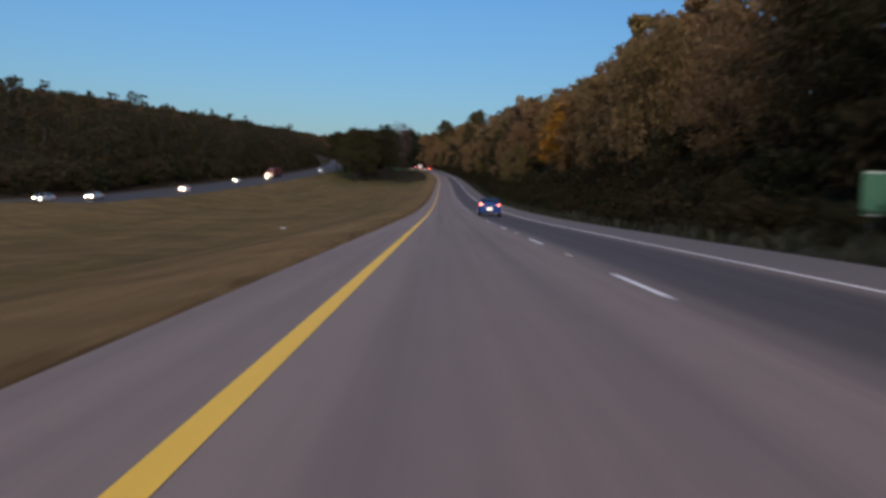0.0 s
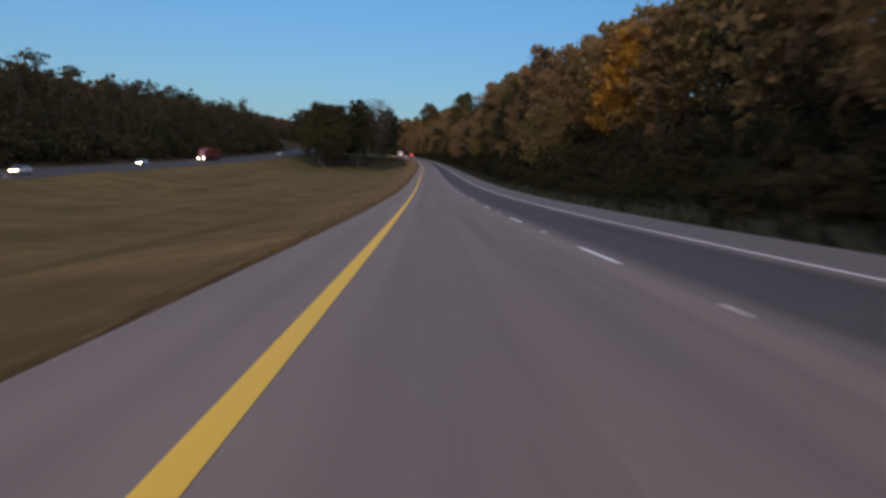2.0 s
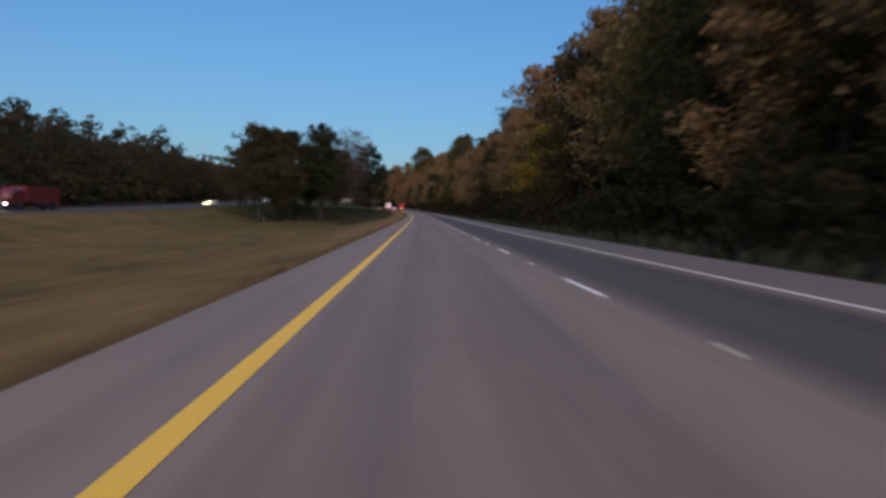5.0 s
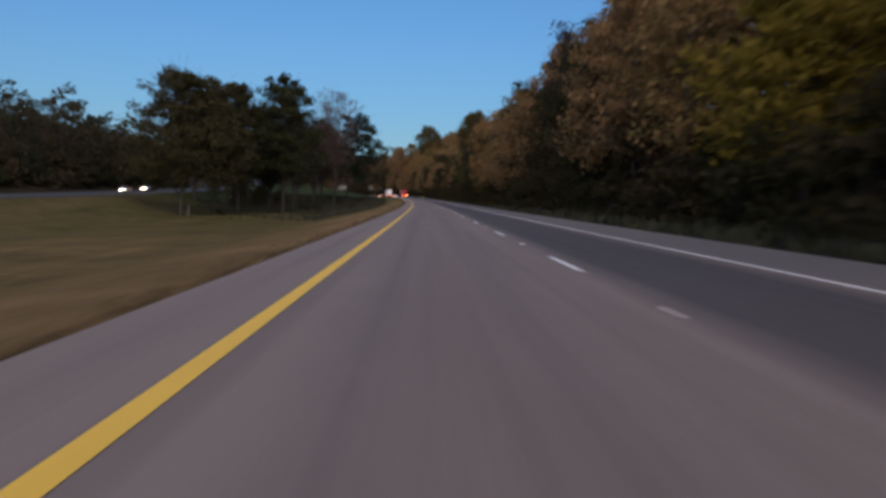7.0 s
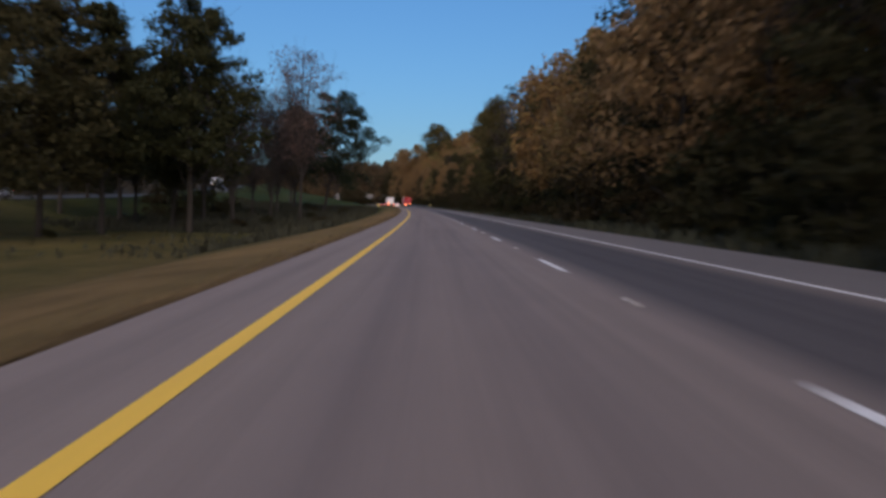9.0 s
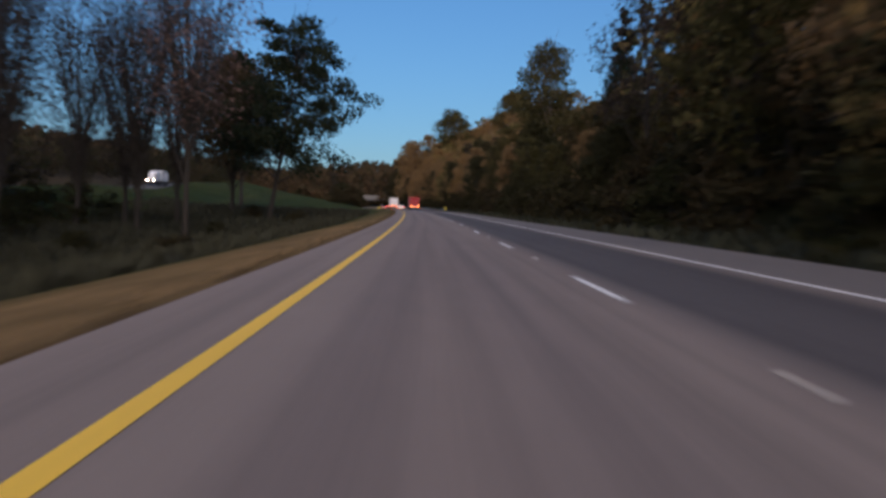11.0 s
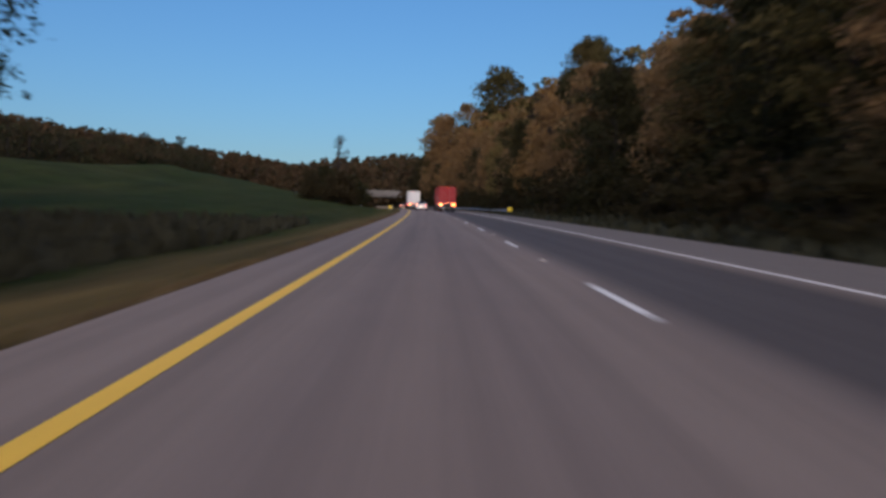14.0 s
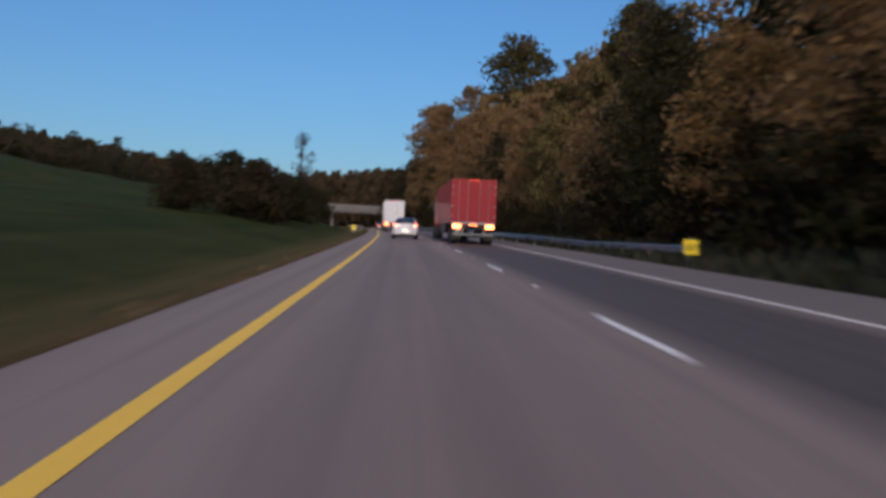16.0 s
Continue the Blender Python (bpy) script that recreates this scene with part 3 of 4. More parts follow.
def shrub(name, label, mat, height, radius, leaves, seed, category="shrub", apart=False):
    g = np.random.default_rng(seed)
    root = new(name)
    pts, tips = crown_points(g, height, radius, 0.1, leaves, 9, clump=6)
    verts, faces = [], []
    for tip in tips:
        v, f = tube([(g.normal() * 0.15, g.normal() * 0.15, -0.3), tip * 0.55, tip], [0.05, 0.035, 0.01], 4)
        if apart:
            mesh_object("stem", v, f, M_BARK, root)
            continue
        k = len(verts)
        verts.extend(v)
        faces.extend([tuple(k + i for i in q) for q in f])
    if not apart:
        mesh_object("stem", verts, faces, M_BARK, root)
    pts[:, 2] = np.abs(pts[:, 2])
    v, q = leaf_cards(pts, 0.19, g)
    crown = new("crown", leaf_mesh("crown", v, q, mat))
    crown.parent = root
    return tagged(root, label, category)


FIRST = set()


def plant(proto, s, u, size=1.0, turn=None, sink=0.15, group="", tall=1.0):
    """Stand the tree, or a copy of it if it already stands somewhere, on the land."""
    x, y, z = land(s, u)
    m = pose(x, y, z - sink, 0, 0, float(rng.uniform(0, 360)) if turn is None else turn)
    if proto in FIRST:
        ob = copy_thing(proto, m)
    else:
        FIRST.add(proto)
        ob = proto
        ob.matrix_basis = m
    ob.scale = (size, size, size * tall)
    return tagged(ob, group=group)


def headroom(s, u):
    """Greatest tree height in the dip of the woods through which the light mast shows."""
    if 276 < s < 303 and u < 22 or 112 < s < 182 and u < 25.5:
        return 5.0
    if 460 < s < 522 and 12 < u < 24:
        return 10.5
    if 482 < s < 532 and 24 <= u < 33:
        return 13.0
    if 498 < s < 548 and 33 <= u < 45:
        return 14.0
    d = s - 457
    if d < 25 or abs(u + 0.5 - 0.417 * d) > 6.0 + 0.06 * d:
        return 40.0
    return max(3.0, 0.215 * d + 0.5 - float(rel_height(s, u)))


def woods(leaves, leaf_size, seed):
    return [
        tree("broadleaf_tree", "tall brown-leaved broadleaf tree at the edge of the woods", M_AUTUMN, M_BARK, 20, 5.6, 2.0, leaves, leaf_size, 19, seed),
        tree("broadleaf_tree", "rust and olive leaved broadleaf tree in the roadside woods", M_AUTUMN, M_BARK, 22, 5.0, 3.5, leaves, leaf_size, 20, seed + 1),
        tree("broadleaf_tree", "spreading autumn tree with dull brown leaves in the woods", M_AUTUMN, M_BARK, 18, 6.4, 1.6, leaves, leaf_size, 20, seed + 2),
        tree("broadleaf_tree", "olive-green broadleaf tree turning brown in the woods", M_OLIVE, M_BARK, 21, 5.4, 2.5, leaves, leaf_size, 19, seed + 3),
        tree("broadleaf_tree", "dark green roadside tree in full leaf, dimness in its colour", M_DIMMED, M_BARK, 20, 5.8, 1.6, leaves, leaf_size, 20, seed + 5),
        tree("bare_tree", "half-bare grey tree with thin twigs in the woods", M_TWIG, M_BARK, 24, 4.6, 6.0, leaves // 2, leaf_size * 0.75, 17, seed + 4, 0.22, 1.0, 5),
    ]


def mix_of(s):
    """Shares of the six kinds of tree along the road: bright autumn trees first, dark green ones with dimmed colour
    further up the hill.
    """
    early, dimmed = np.array([0.36, 0.26, 0.25, 0.05, 0.02, 0.06]), np.array([0.10, 0.10, 0.10, 0.16, 0.48, 0.06])
    f = float(np.interp(s, [150, 195, 300, 420, 480, 570, 640, 720], [0.20, 0.80, 0.60, 0.65, 0.85, 0.85, 0.5, 0.3]))
    return early * (1 - f) + dimmed * f


def edge(s):
    """Where the front row of the woods stands: it steps back along the first stretch."""
    return float(np.interp(s, [-20, 148, 174, 900], [23.0, 23.0, 18.5, 18.5]))


GROUP = "trees of the roadside woods"
FRONT, BACK = woods(5600, 0.26, 11), woods(2600, 0.46, 21)
for i in range(114):
    s = -14 + i * 7.6 + float(rng.uniform(-2, 2))
    k = float(np.interp(s, [0, 140, 210, 500, 560, 660, 730], [0.88, 0.92, 1, 1, 0.76, 0.76, 1.0])) * (1.28 if s > 785 else 1.0)
    plant(FRONT[int(rng.choice(6, p=mix_of(s)))], s, (u := edge(s) + float(rng.uniform(-1.6, 1.8))), min(k * float(rng.uniform(0.70, 1.0)), headroom(s, u) / 26), group=GROUP, tall=float(rng.uniform(0.85, 1.1)))
for i in range(108):
    s = -12 + i * 8.0 + float(rng.uniform(-2.5, 2.5))
    k = float(np.interp(s, [60, 170, 220, 500, 560, 660, 730], [0.95, 0.95, 1, 1, 0.74, 0.76, 0.95]))
    plant(BACK[int(rng.choice(6, p=mix_of(s)))], s, (u := edge(s) + 8 + float(rng.uniform(-2, 2.5))), min(k * float(rng.uniform(0.80, 1.12)), headroom(s, u) / 28), group=GROUP, tall=float(rng.uniform(0.85, 1.15)))
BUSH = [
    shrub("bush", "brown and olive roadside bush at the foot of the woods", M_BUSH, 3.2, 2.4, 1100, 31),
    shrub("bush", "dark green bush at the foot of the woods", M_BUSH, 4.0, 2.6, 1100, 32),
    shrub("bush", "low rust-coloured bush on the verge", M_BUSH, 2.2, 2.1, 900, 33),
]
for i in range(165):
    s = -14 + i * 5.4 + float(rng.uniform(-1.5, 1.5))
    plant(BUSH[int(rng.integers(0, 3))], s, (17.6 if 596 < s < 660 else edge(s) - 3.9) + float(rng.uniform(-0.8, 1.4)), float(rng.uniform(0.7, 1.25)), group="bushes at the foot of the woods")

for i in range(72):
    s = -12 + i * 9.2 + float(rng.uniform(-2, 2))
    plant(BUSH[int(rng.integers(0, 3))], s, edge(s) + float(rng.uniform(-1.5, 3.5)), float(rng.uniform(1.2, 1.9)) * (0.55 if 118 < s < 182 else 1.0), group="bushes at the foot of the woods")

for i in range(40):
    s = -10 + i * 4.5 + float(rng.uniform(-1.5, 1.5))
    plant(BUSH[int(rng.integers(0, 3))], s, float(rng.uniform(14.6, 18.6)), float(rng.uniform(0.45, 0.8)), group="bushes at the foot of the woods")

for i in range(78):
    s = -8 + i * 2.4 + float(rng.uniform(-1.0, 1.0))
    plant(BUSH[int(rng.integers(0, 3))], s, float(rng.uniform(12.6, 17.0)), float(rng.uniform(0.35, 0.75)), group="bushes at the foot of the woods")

# single trees that stand out
MEDIAN_DARK = tree("hilltop_tree", "round dark tree standing out on the wooded hill", M_OLIVE, M_BARK, 22, 8.5, 3, 7500, 0.38, 24, 46)
plant(tree("orange_tree", "bright orange autumn tree at the edge of the woods", M_ORANGE, M_BARK, 15.5, 5.6, 1.2, 7200, 0.28, 18, 41), 174, 27.0, 1.08)
plant(tree("yellow_green_tree", "yellow-green tree at the edge of the woods", M_GOLD, M_BARK, 12.5, 4.8, 0.9, 9000, 0.22, 18, 42), 288.5, 18.4)
plant(tree("cedar_tree", "dark evergreen tree standing above the woods", M_DARK, M_BARK, 25, 4.6, 4, 5000, 0.32, 20, 43), 282, 33)
plant(tree("pale_tree", "tall half-bare tree with pale bark above the woods", M_TWIG, M_PALE_BARK, 29, 5.0, 9, 4200, 0.22, 20, 44, 0.25, 1.0, 8), 417, 31)
for s, u, h in ((318, 21, 1.2), (326, 27, 1.25), (309, 30, 1.2)):
    plant(FRONT[1], s, u, h, group=GROUP)
for s, u, h in ((788, 19, 1.42), (796, 17.5, 1.5), (805, 20.5, 1.5), (781, 25, 1.35)):
    plant(FRONT[1], s, u, h, group=GROUP)
for s, u, h in ((774, 36, 1.36), (766, 62, 1.1), (779, 70, 1.15)):
    plant(MEDIAN_DARK, s, u, h, group="dark crowns on the hill")
plant(tree("pale_trunk_tree", "tall tree with a pale bare trunk and olive-brown leaves", M_OLIVE, M_PALE_BARK, 27, 6.2, 9, 9500, 0.25, 20, 45, 0.36, 0.6, 4), 552, 27.0, 1.08)
plant(tree("conifer_tree", "dark pointed conifer rising above the woods", M_DARK, M_BARK, 25, 4.6, 4.0, 9000, 0.27, 34, 47, 0.24, cone=True), 528, 34.8)
MEDIAN = [
    tree("median_tree", "tall airy olive-brown broadleaf tree in the grass median", M_MEDIAN, M_BARK, 27, 10.4, 5.5, 17000, 0.30, 30, 51, 0.38, -2.0, 4, 0.5, 60),
    tree("median_tree", "dark narrow broadleaf tree with a clear trunk in the median", M_MEDIAN, M_BARK, 27.5, 7.2, 5.2, 13500, 0.29, 22, 52, 0.32, -2.0, 3, 0.4, 40),
    tree("median_tree", "tall dark tree with a high open crown leaning towards the road", M_DARK, M_BARK, 29.5, 11.6, 6.5, 18500, 0.28, 28, 53, 0.36, -3.2, 6, 0.4, 100),
    tree("bare_median_tree", "tall nearly leafless grey tree in the median", M_TWIG, M_BARK, 29, 7.6, 6.0, 5000, 0.17, 26, 54, 0.26, 1.0, 14, vase=True, fan=0.75),
    tree("median_tree", "dark green broadleaf tree with a domed crown in the median", M_MEDIAN, M_BARK, 29, 8.8, 5.8, 16000, 0.29, 26, 57, 0.36, -2.2, 4, 0.4, 70),
    tree("brown_median_tree", "round brown-leaved tree on several trunks in the median", M_RUST, M_BARK, 28, 8.8, 8.2, 20000, 0.30, 30, 58, 0.34, 0.0, 4, 0.4, 30, fan=0.9),
    tree("pale_median_tree", "tall thin tree with pinkish half-fallen leaves in the median", M_PINK, M_BARK, 32.5, 7.6, 9.0, 5600, 0.19, 26, 59, 0.24, 1.0, 12, vase=True, fan=0.7),
]
LEAFY = ((0, 396, -41, 1.0), (1, 418, -35.5, 1.04), (4, 426, -27.6, 1.06), (4, 408, -38, 0.94), (1, 434, -32, 0.92), (4, 448, -44, 0.9), (5, 537, -28.6, 1.0), (1, 441, -50, 0.9), (1, 500, -52, 0.85), (4, 472, -58, 0.8))
for kind, s, u, size in LEAFY:
    plant(MEDIAN[kind], s, u, size, group="trees of the median")
plant(MEDIAN[6], 478, -20.5, 1.07, group="trees of the median")
BARE = ((455, -44, 1.0), (471, -37, 1.05), (487, -46, 1.0), (462, -30, 1.0), (484, -27, 0.95), (494, -37, 1.0), (504, -28.6, 1.0), (498, -33, 1.0))
for s, u, size in BARE:
    plant(MEDIAN[3], s, u, size, group="trees of the median")
plant(tree("lone_tree", "dark half-bare tree alone on the grass bank", M_DARK, M_BARK, 26, 7.0, 6.0, 4600, 0.32, 22, 56, 0.36, 1.0, 7), 569, -33)
leaning = plant(MEDIAN[2], 518, -19.5, 1.01, 0.0, group="trees of the median")
leaning.rotation_euler = (0, radians(10), 0)
for s, u, k in ((452, -14, 0.7), (505, -14, 0.8), (430, -29, 0.6), (444, -25, 0.7), (462, -24, 0.8), (484, -19, 0.7), (520, -22, 0.8), (541, -26, 0.7), (408, -37, 0.5)):
    plant(BUSH[2], s, u, k, group="bushes in the median")
for s, u, k in ((466, -40, 1.1), (472, -46, 1.2), (478, -36, 0.9), (484, -42, 1.25), (490, -49, 1.3), (495, -38, 0.95), (500, -44, 1.2), (507, -50, 1.3), (512, -40, 0.9), (520, -47, 1.1)):
    plant(BUSH[1], s, u, k, group="bushes in the median")
THICKET = shrub("thicket", "dark tangled thicket on the grass bank", M_BUSH, 4.6, 3.2, 3200, 34, apart=True)
for s, u, k in ((672, -13, 1.9), (680, -17, 2.1), (690, -12, 1.8), (698, -16, 2.2), (712, -13, 2.0), (725, -15, 2.2), (742, -12, 2.0), (760, -14, 2.2), (662, -18, 1.6)):
    plant(THICKET, s, u, k * 0.68, group="tall bushes on the grass bank")
plant(tree("slender_tree", "slender half-bare tree on the grass bank", M_TWIG, M_BARK, 30, 4.2, 4, 3400, 0.19, 22, 61, 0.24, 1.0, 6), 842, -17)


# ---- woods behind, many trees that nobody could count ----
def far_wood(name, label, spots, leaves, leaf_size, mat, seed):
    g = np.random.default_rng(seed)
    V, Q, k = [], [], 0
    TV, TF = [], []
    for s, u, height, radius in spots:
        height = min(height, headroom(s, u))
        x, y, z = land(s, u)
        far = u < -105
        pts, tips = crown_points(g, height, radius, height * 0.03, int(leaves * (0.45 if far else 1.0)), 12, clump=5, dome=0.4, spread=0.36)
        v, q = leaf_cards(pts + np.array([x, y, z]), leaf_size * (1.35 if far else 1.0), g)
        V.append(v)
        Q.append(q + k)
        k += len(v)
        tv, tf = tube([(x, y, z - 1), (x + g.normal() * 0.3, y, z + height * 0.5), (x, y, z + height * 0.9)], [0.3, 0.2, 0.05], 5)
        n0 = len(TV)
        TV.extend(tv)
        TF.extend([tuple(n0 + i for i in f) for f in tf])
    ob = tagged(new(name, leaf_mesh(name, np.concatenate(V), np.concatenate(Q), mat)), label, "woods", kind="stuff")
    mesh_object("trunk_mass", TV, TF, M_BARK, ob)
    return ob


right = [(float(-20 + 8.2 * i + rng.uniform(-3, 3)), float(u + rng.uniform(-3, 3)), float(rng.uniform(17, 24)) * (0.72 if i > 84 else 1.0), float(rng.uniform(4.6, 7)))
         for u, n in ((36, 107), (47, 107), (60, 107)) for i in range(n) if u < 55 or i > 55]
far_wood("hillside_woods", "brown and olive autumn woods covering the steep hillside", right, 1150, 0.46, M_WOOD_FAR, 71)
left = [(float(-20 + 9.0 * i + rng.uniform(-4, 4)), float(u + rng.uniform(-4, 4)), float(rng.uniform(17, 23)) * (0.62 if 64 < i < 106 else 1.0), float(rng.uniform(5.5, 8.0)))
        for u, n in ((-84, 150), (-96, 150), (-112, 150), (-132, 140)) for i in range(n) if not (u > -100 and 62 < i < 92)]
left += [(float(-20 + 5.0 * i + rng.uniform(-2, 2)), float(-79.5 + rng.uniform(-2.5, 2)), float(rng.uniform(4, 8)), float(rng.uniform(3.5, 5))) for i in range(180) if not 112 < i < 150]
left = [(s, u, h * (0.99 + 0.15 * math.sin(s / 17) + 0.10 * math.sin(s / 6.1 + u)), r) for s, u, h, r in left]
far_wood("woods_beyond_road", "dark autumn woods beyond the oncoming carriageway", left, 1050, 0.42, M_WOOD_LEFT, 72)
end = [(float(rng.uniform(1125, 1480)), float(rng.uniform(-430, 150)), float(rng.uniform(14, 20)), float(rng.uniform(6, 9))) for i in range(620)]
end = [(s, u, h + 11.0, r) for s, u, h, r in end]
end += [(float(rng.uniform(1124, 1330)), float(rng.uniform(-75, 22)), float(rng.uniform(15, 22)), float(rng.uniform(5, 8))) for i in range(90)]
end += [(float(rng.uniform(862, 1130)), float(rng.uniform(15, 70)), float(rng.uniform(9, 14)), float(rng.uniform(5, 7))) for i in range(150)]
end += [(float(rng.uniform(960, 1180)), float(rng.uniform(-330, -80)), float(rng.uniform(16, 23)), float(rng.uniform(6, 9))) for i in range(120)]
end += [(float(rng.uniform(200, 960)), float(rng.uniform(-260, -142)), float(rng.uniform(16, 23)), float(rng.uniform(6, 9))) for i in range(240)]
end = [(s, u, h * (1.7 if s < 1000 and 10 < u < 75 else 1.0), r) for s, u, h, r in end]
far_wood("distant_woods", "distant wooded hills in autumn brown", end, 330, 1.35, M_WOOD_RIDGE, 73)


# ---- grass tufts along the pavement ----
def grass_tufts():
    g = np.random.default_rng(5)
    V, F = [], []
    for side, count in ((-1, 12000), (1, 4000)):
        for _ in range(count):
            s = g.uniform(0, 640)
            u = -1.27 - g.exponential(0.22) if side < 0 else 10.35 + g.exponential(0.35)
            x, y, z = land(s, u)
            t, hgt = g.uniform(0, math.pi), g.uniform(0.03, 0.10)
            w = g.uniform(0.03, 0.09)
            k = len(V)
            dx, dy = math.cos(t) * w, math.sin(t) * w
            V += [(x - dx, y - dy, z - 0.02), (x + dx, y + dy, z - 0.02), (x + g.normal() * 0.05, y + g.normal() * 0.05, z + hgt)]
            F.append((k, k + 1, k + 2))
    return tagged(mesh_object("grass_tufts", V, F, M_BLADE), "brown dry grass tufts along the edge of the asphalt", "grass", kind="stuff")


grass_tufts()


def tall_weeds(name, label, count, s0, s1, place, low, high, seed, mat):
    g = np.random.default_rng(seed)
    V, F = [], []
    for _ in range(count):
        s, u = g.uniform(s0, s1), place(g)
        x, y, z = land(s, u)
        t, hgt, w = g.uniform(0, math.pi), g.uniform(low, high), g.uniform(0.05, 0.16)
        k, dx, dy = len(V), math.cos(t) * w, math.sin(t) * w
        lx, ly = g.normal() * 0.2, g.normal() * 0.2
        V += [(x - dx, y - dy, z - 0.1), (x + dx, y + dy, z - 0.1), (x + dx * 1.6 + lx * 0.5, y + dy * 1.6 + ly * 0.5, z + hgt * 0.6), (x + lx, y + ly, z + hgt)]
        F.append((k, k + 1, k + 2, k + 3))
    return tagged(mesh_object(name, V, F, mat), label, "weeds", kind="stuff")


tall_weeds("tall_weeds", "tall brown weeds in the median swale", 9000, 380, 570, lambda g: -6.5 - g.exponential(5.0), 0.2, 0.75, 6, M_WEED)
tall_weeds("rank_weeds", "rank dark brown weeds under the median trees", 18000, 425, 562, lambda g: g.uniform(-46, -11), 0.3, 1.1, 9, M_WEED)
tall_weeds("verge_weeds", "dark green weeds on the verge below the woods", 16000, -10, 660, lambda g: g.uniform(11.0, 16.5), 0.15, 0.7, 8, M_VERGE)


# ---- vehicles ----
def wheel(parent, x, y, z, r, w, rim=True):
    t = part("wheel", disc(x, y, z, r, w, "X", 22, 0.035), M_RUBBER, parent, "black rubber tyre")
    if rim:
        side = 1 if x > 0 else -1
        part("rim", disc(x + side * (w / 2 - 0.012), y, z, r * 0.66, 0.05, "X", 18, 0.012), M_RIM, t, "silver alloy rim")
        hub = bmesh.new()
        for k in range(5):
            m = Matrix.Translation((x + side * (w / 2 + 0.014), y, z)) @ pose(0, 0, 0, 72 * k, 0, 0) @ Matrix.Translation((0, 0, r * 0.33))
            bmesh.ops.create_cube(hub, size=1.0, matrix=m @ Matrix.Diagonal((0.02, r * 0.16, r * 0.6, 1)))
        part("spokes", hub, M_CHROME, t)
    return t


def half(w, z0, z1, shoulder=0.62, top=0.86):
    """Half a body section from the sill to the belt line."""
    h = z1 - z0
    return [(0, z0), (w * 0.80, z0), (w * 0.95, z0 + h * 0.10), (w, z0 + h * 0.38), (w * 0.995, z0 + h * shoulder), (w * 0.94, z0 + h * top), (w * 0.84, z1), (0, z1 + 0.02)]


def car(name, label, paint, hatch=0.0, lit="both", tail=M_TAIL):
    """A saloon, nose towards +y, standing on z = 0; hatch lengthens and raises the rear of the roof."""
    root = new(name)
    body = [(-2.25, half(0.72, 0.42, 0.98)), (-2.17, half(0.83, 0.30, 1.06)), (-1.95, half(0.885, 0.25, 1.08)), (-1.35, half(0.90, 0.22, 1.04)), (-0.4, half(0.90, 0.20, 0.965)),
            (0.5, half(0.90, 0.20, 0.95)), (1.1, half(0.895, 0.21, 0.94)), (1.7, half(0.87, 0.24, 0.86)), (2.1, half(0.80, 0.28, 0.76)), (2.26, half(0.64, 0.34, 0.64))]
    b = part("body", loft(body), paint, root, "glossy painted body shell", True)
    for e in b.data.polygons:
        e.use_smooth = True

    def cabin(y, w, z):
        return (y, [(0, 0.90), (w * 0.99, 0.90), (w * 1.0, 0.95), (w * 0.90, 0.95 + (z - 0.95) * 0.55), (w * 0.76, z - 0.03), (w * 0.6, z), (0, z + 0.015)])

    shell = [cabin(-1.78 - 0.2 * hatch, 0.74, 0.99 + 0.22 * hatch), cabin(-1.25 - 0.3 * hatch, 0.78, 1.30 + 0.10 * hatch), cabin(-0.75, 0.80, 1.42 + 0.04 * hatch),
             cabin(0.05, 0.80, 1.43 + 0.04 * hatch), cabin(0.55, 0.80, 1.34 + 0.04 * hatch), cabin(1.28, 0.76, 0.96)]
    part("cabin", loft(shell), M_BLACK, root, "black cabin frame", True)

    def pane(name, first, last, strip_of, inset, label):
        """A sheet of glass a few millimetres proud of the cabin between two of its sections."""
        b = bmesh.new()
        rows = []
        for f in (inset, 0.5, 1 - inset):
            row = []
            for sx, k in strip_of:
                (xa, za), (xb, zb) = shell[first][1][k], shell[last][1][k]
                y = shell[first][0] + (shell[last][0] - shell[first][0]) * f
                row.append(b.verts.new((sx * (xa + (xb - xa) * f), y, za + (zb - za) * f)))
            rows.append(row)
        for a, c in zip(rows, rows[1:]):
            for k in range(len(a) - 1):
                b.faces.new((a[k], a[k + 1], c[k + 1], c[k]))
        bmesh.ops.recalc_face_normals(b, faces=b.faces)
        b.normal_update()
        centre = Vector((0, -0.2, 1.0))
        if sum((f.calc_center_median() - centre).dot(f.normal) for f in b.faces) < 0:
            bmesh.ops.reverse_faces(b, faces=b.faces)
        b.normal_update()
        for v in b.verts:
            v.co += v.normal * 0.012
        part(name, b, M_GLASS, root, label, True)

    over = ((1, 4), (1, 5), (1, 6), (-1, 5), (-1, 4))
    pane("rear_window", 0, 1, over, 0.04, "dark tinted rear window")
    pane("windscreen", 4, 5, over, 0.04, "dark tinted windscreen")
    for sx in (-1, 1):
        for first, last in ((1, 2), (2, 3), (3, 4)):
            pane("side_window", first, last, ((sx, 2), (sx, 3), (sx, 4)), 0.05, "dark tinted side window")
    r = bmesh.new()
    ys = [-1.12 - 0.35 * hatch, -0.75, -0.3, 0.1, 0.42]
    zs = [1.350 + 0.08 * hatch, 1.412 + 0.04 * hatch, 1.447 + 0.04 * hatch, 1.445 + 0.04 * hatch, 1.395 + 0.04 * hatch]
    rows = [[r.verts.new((x * 0.62, y, z - 0.05 * abs(x) ** 2.5)) for x in (-1, -0.5, 0, 0.5, 1)] for y, z in zip(ys, zs)]
    for a, c in zip(rows, rows[1:]):
        for i in range(4):
            r.faces.new((a[i], a[i + 1], c[i + 1], c[i]))
    bmesh.ops.solidify(r, geom=r.faces[:], thickness=0.03)
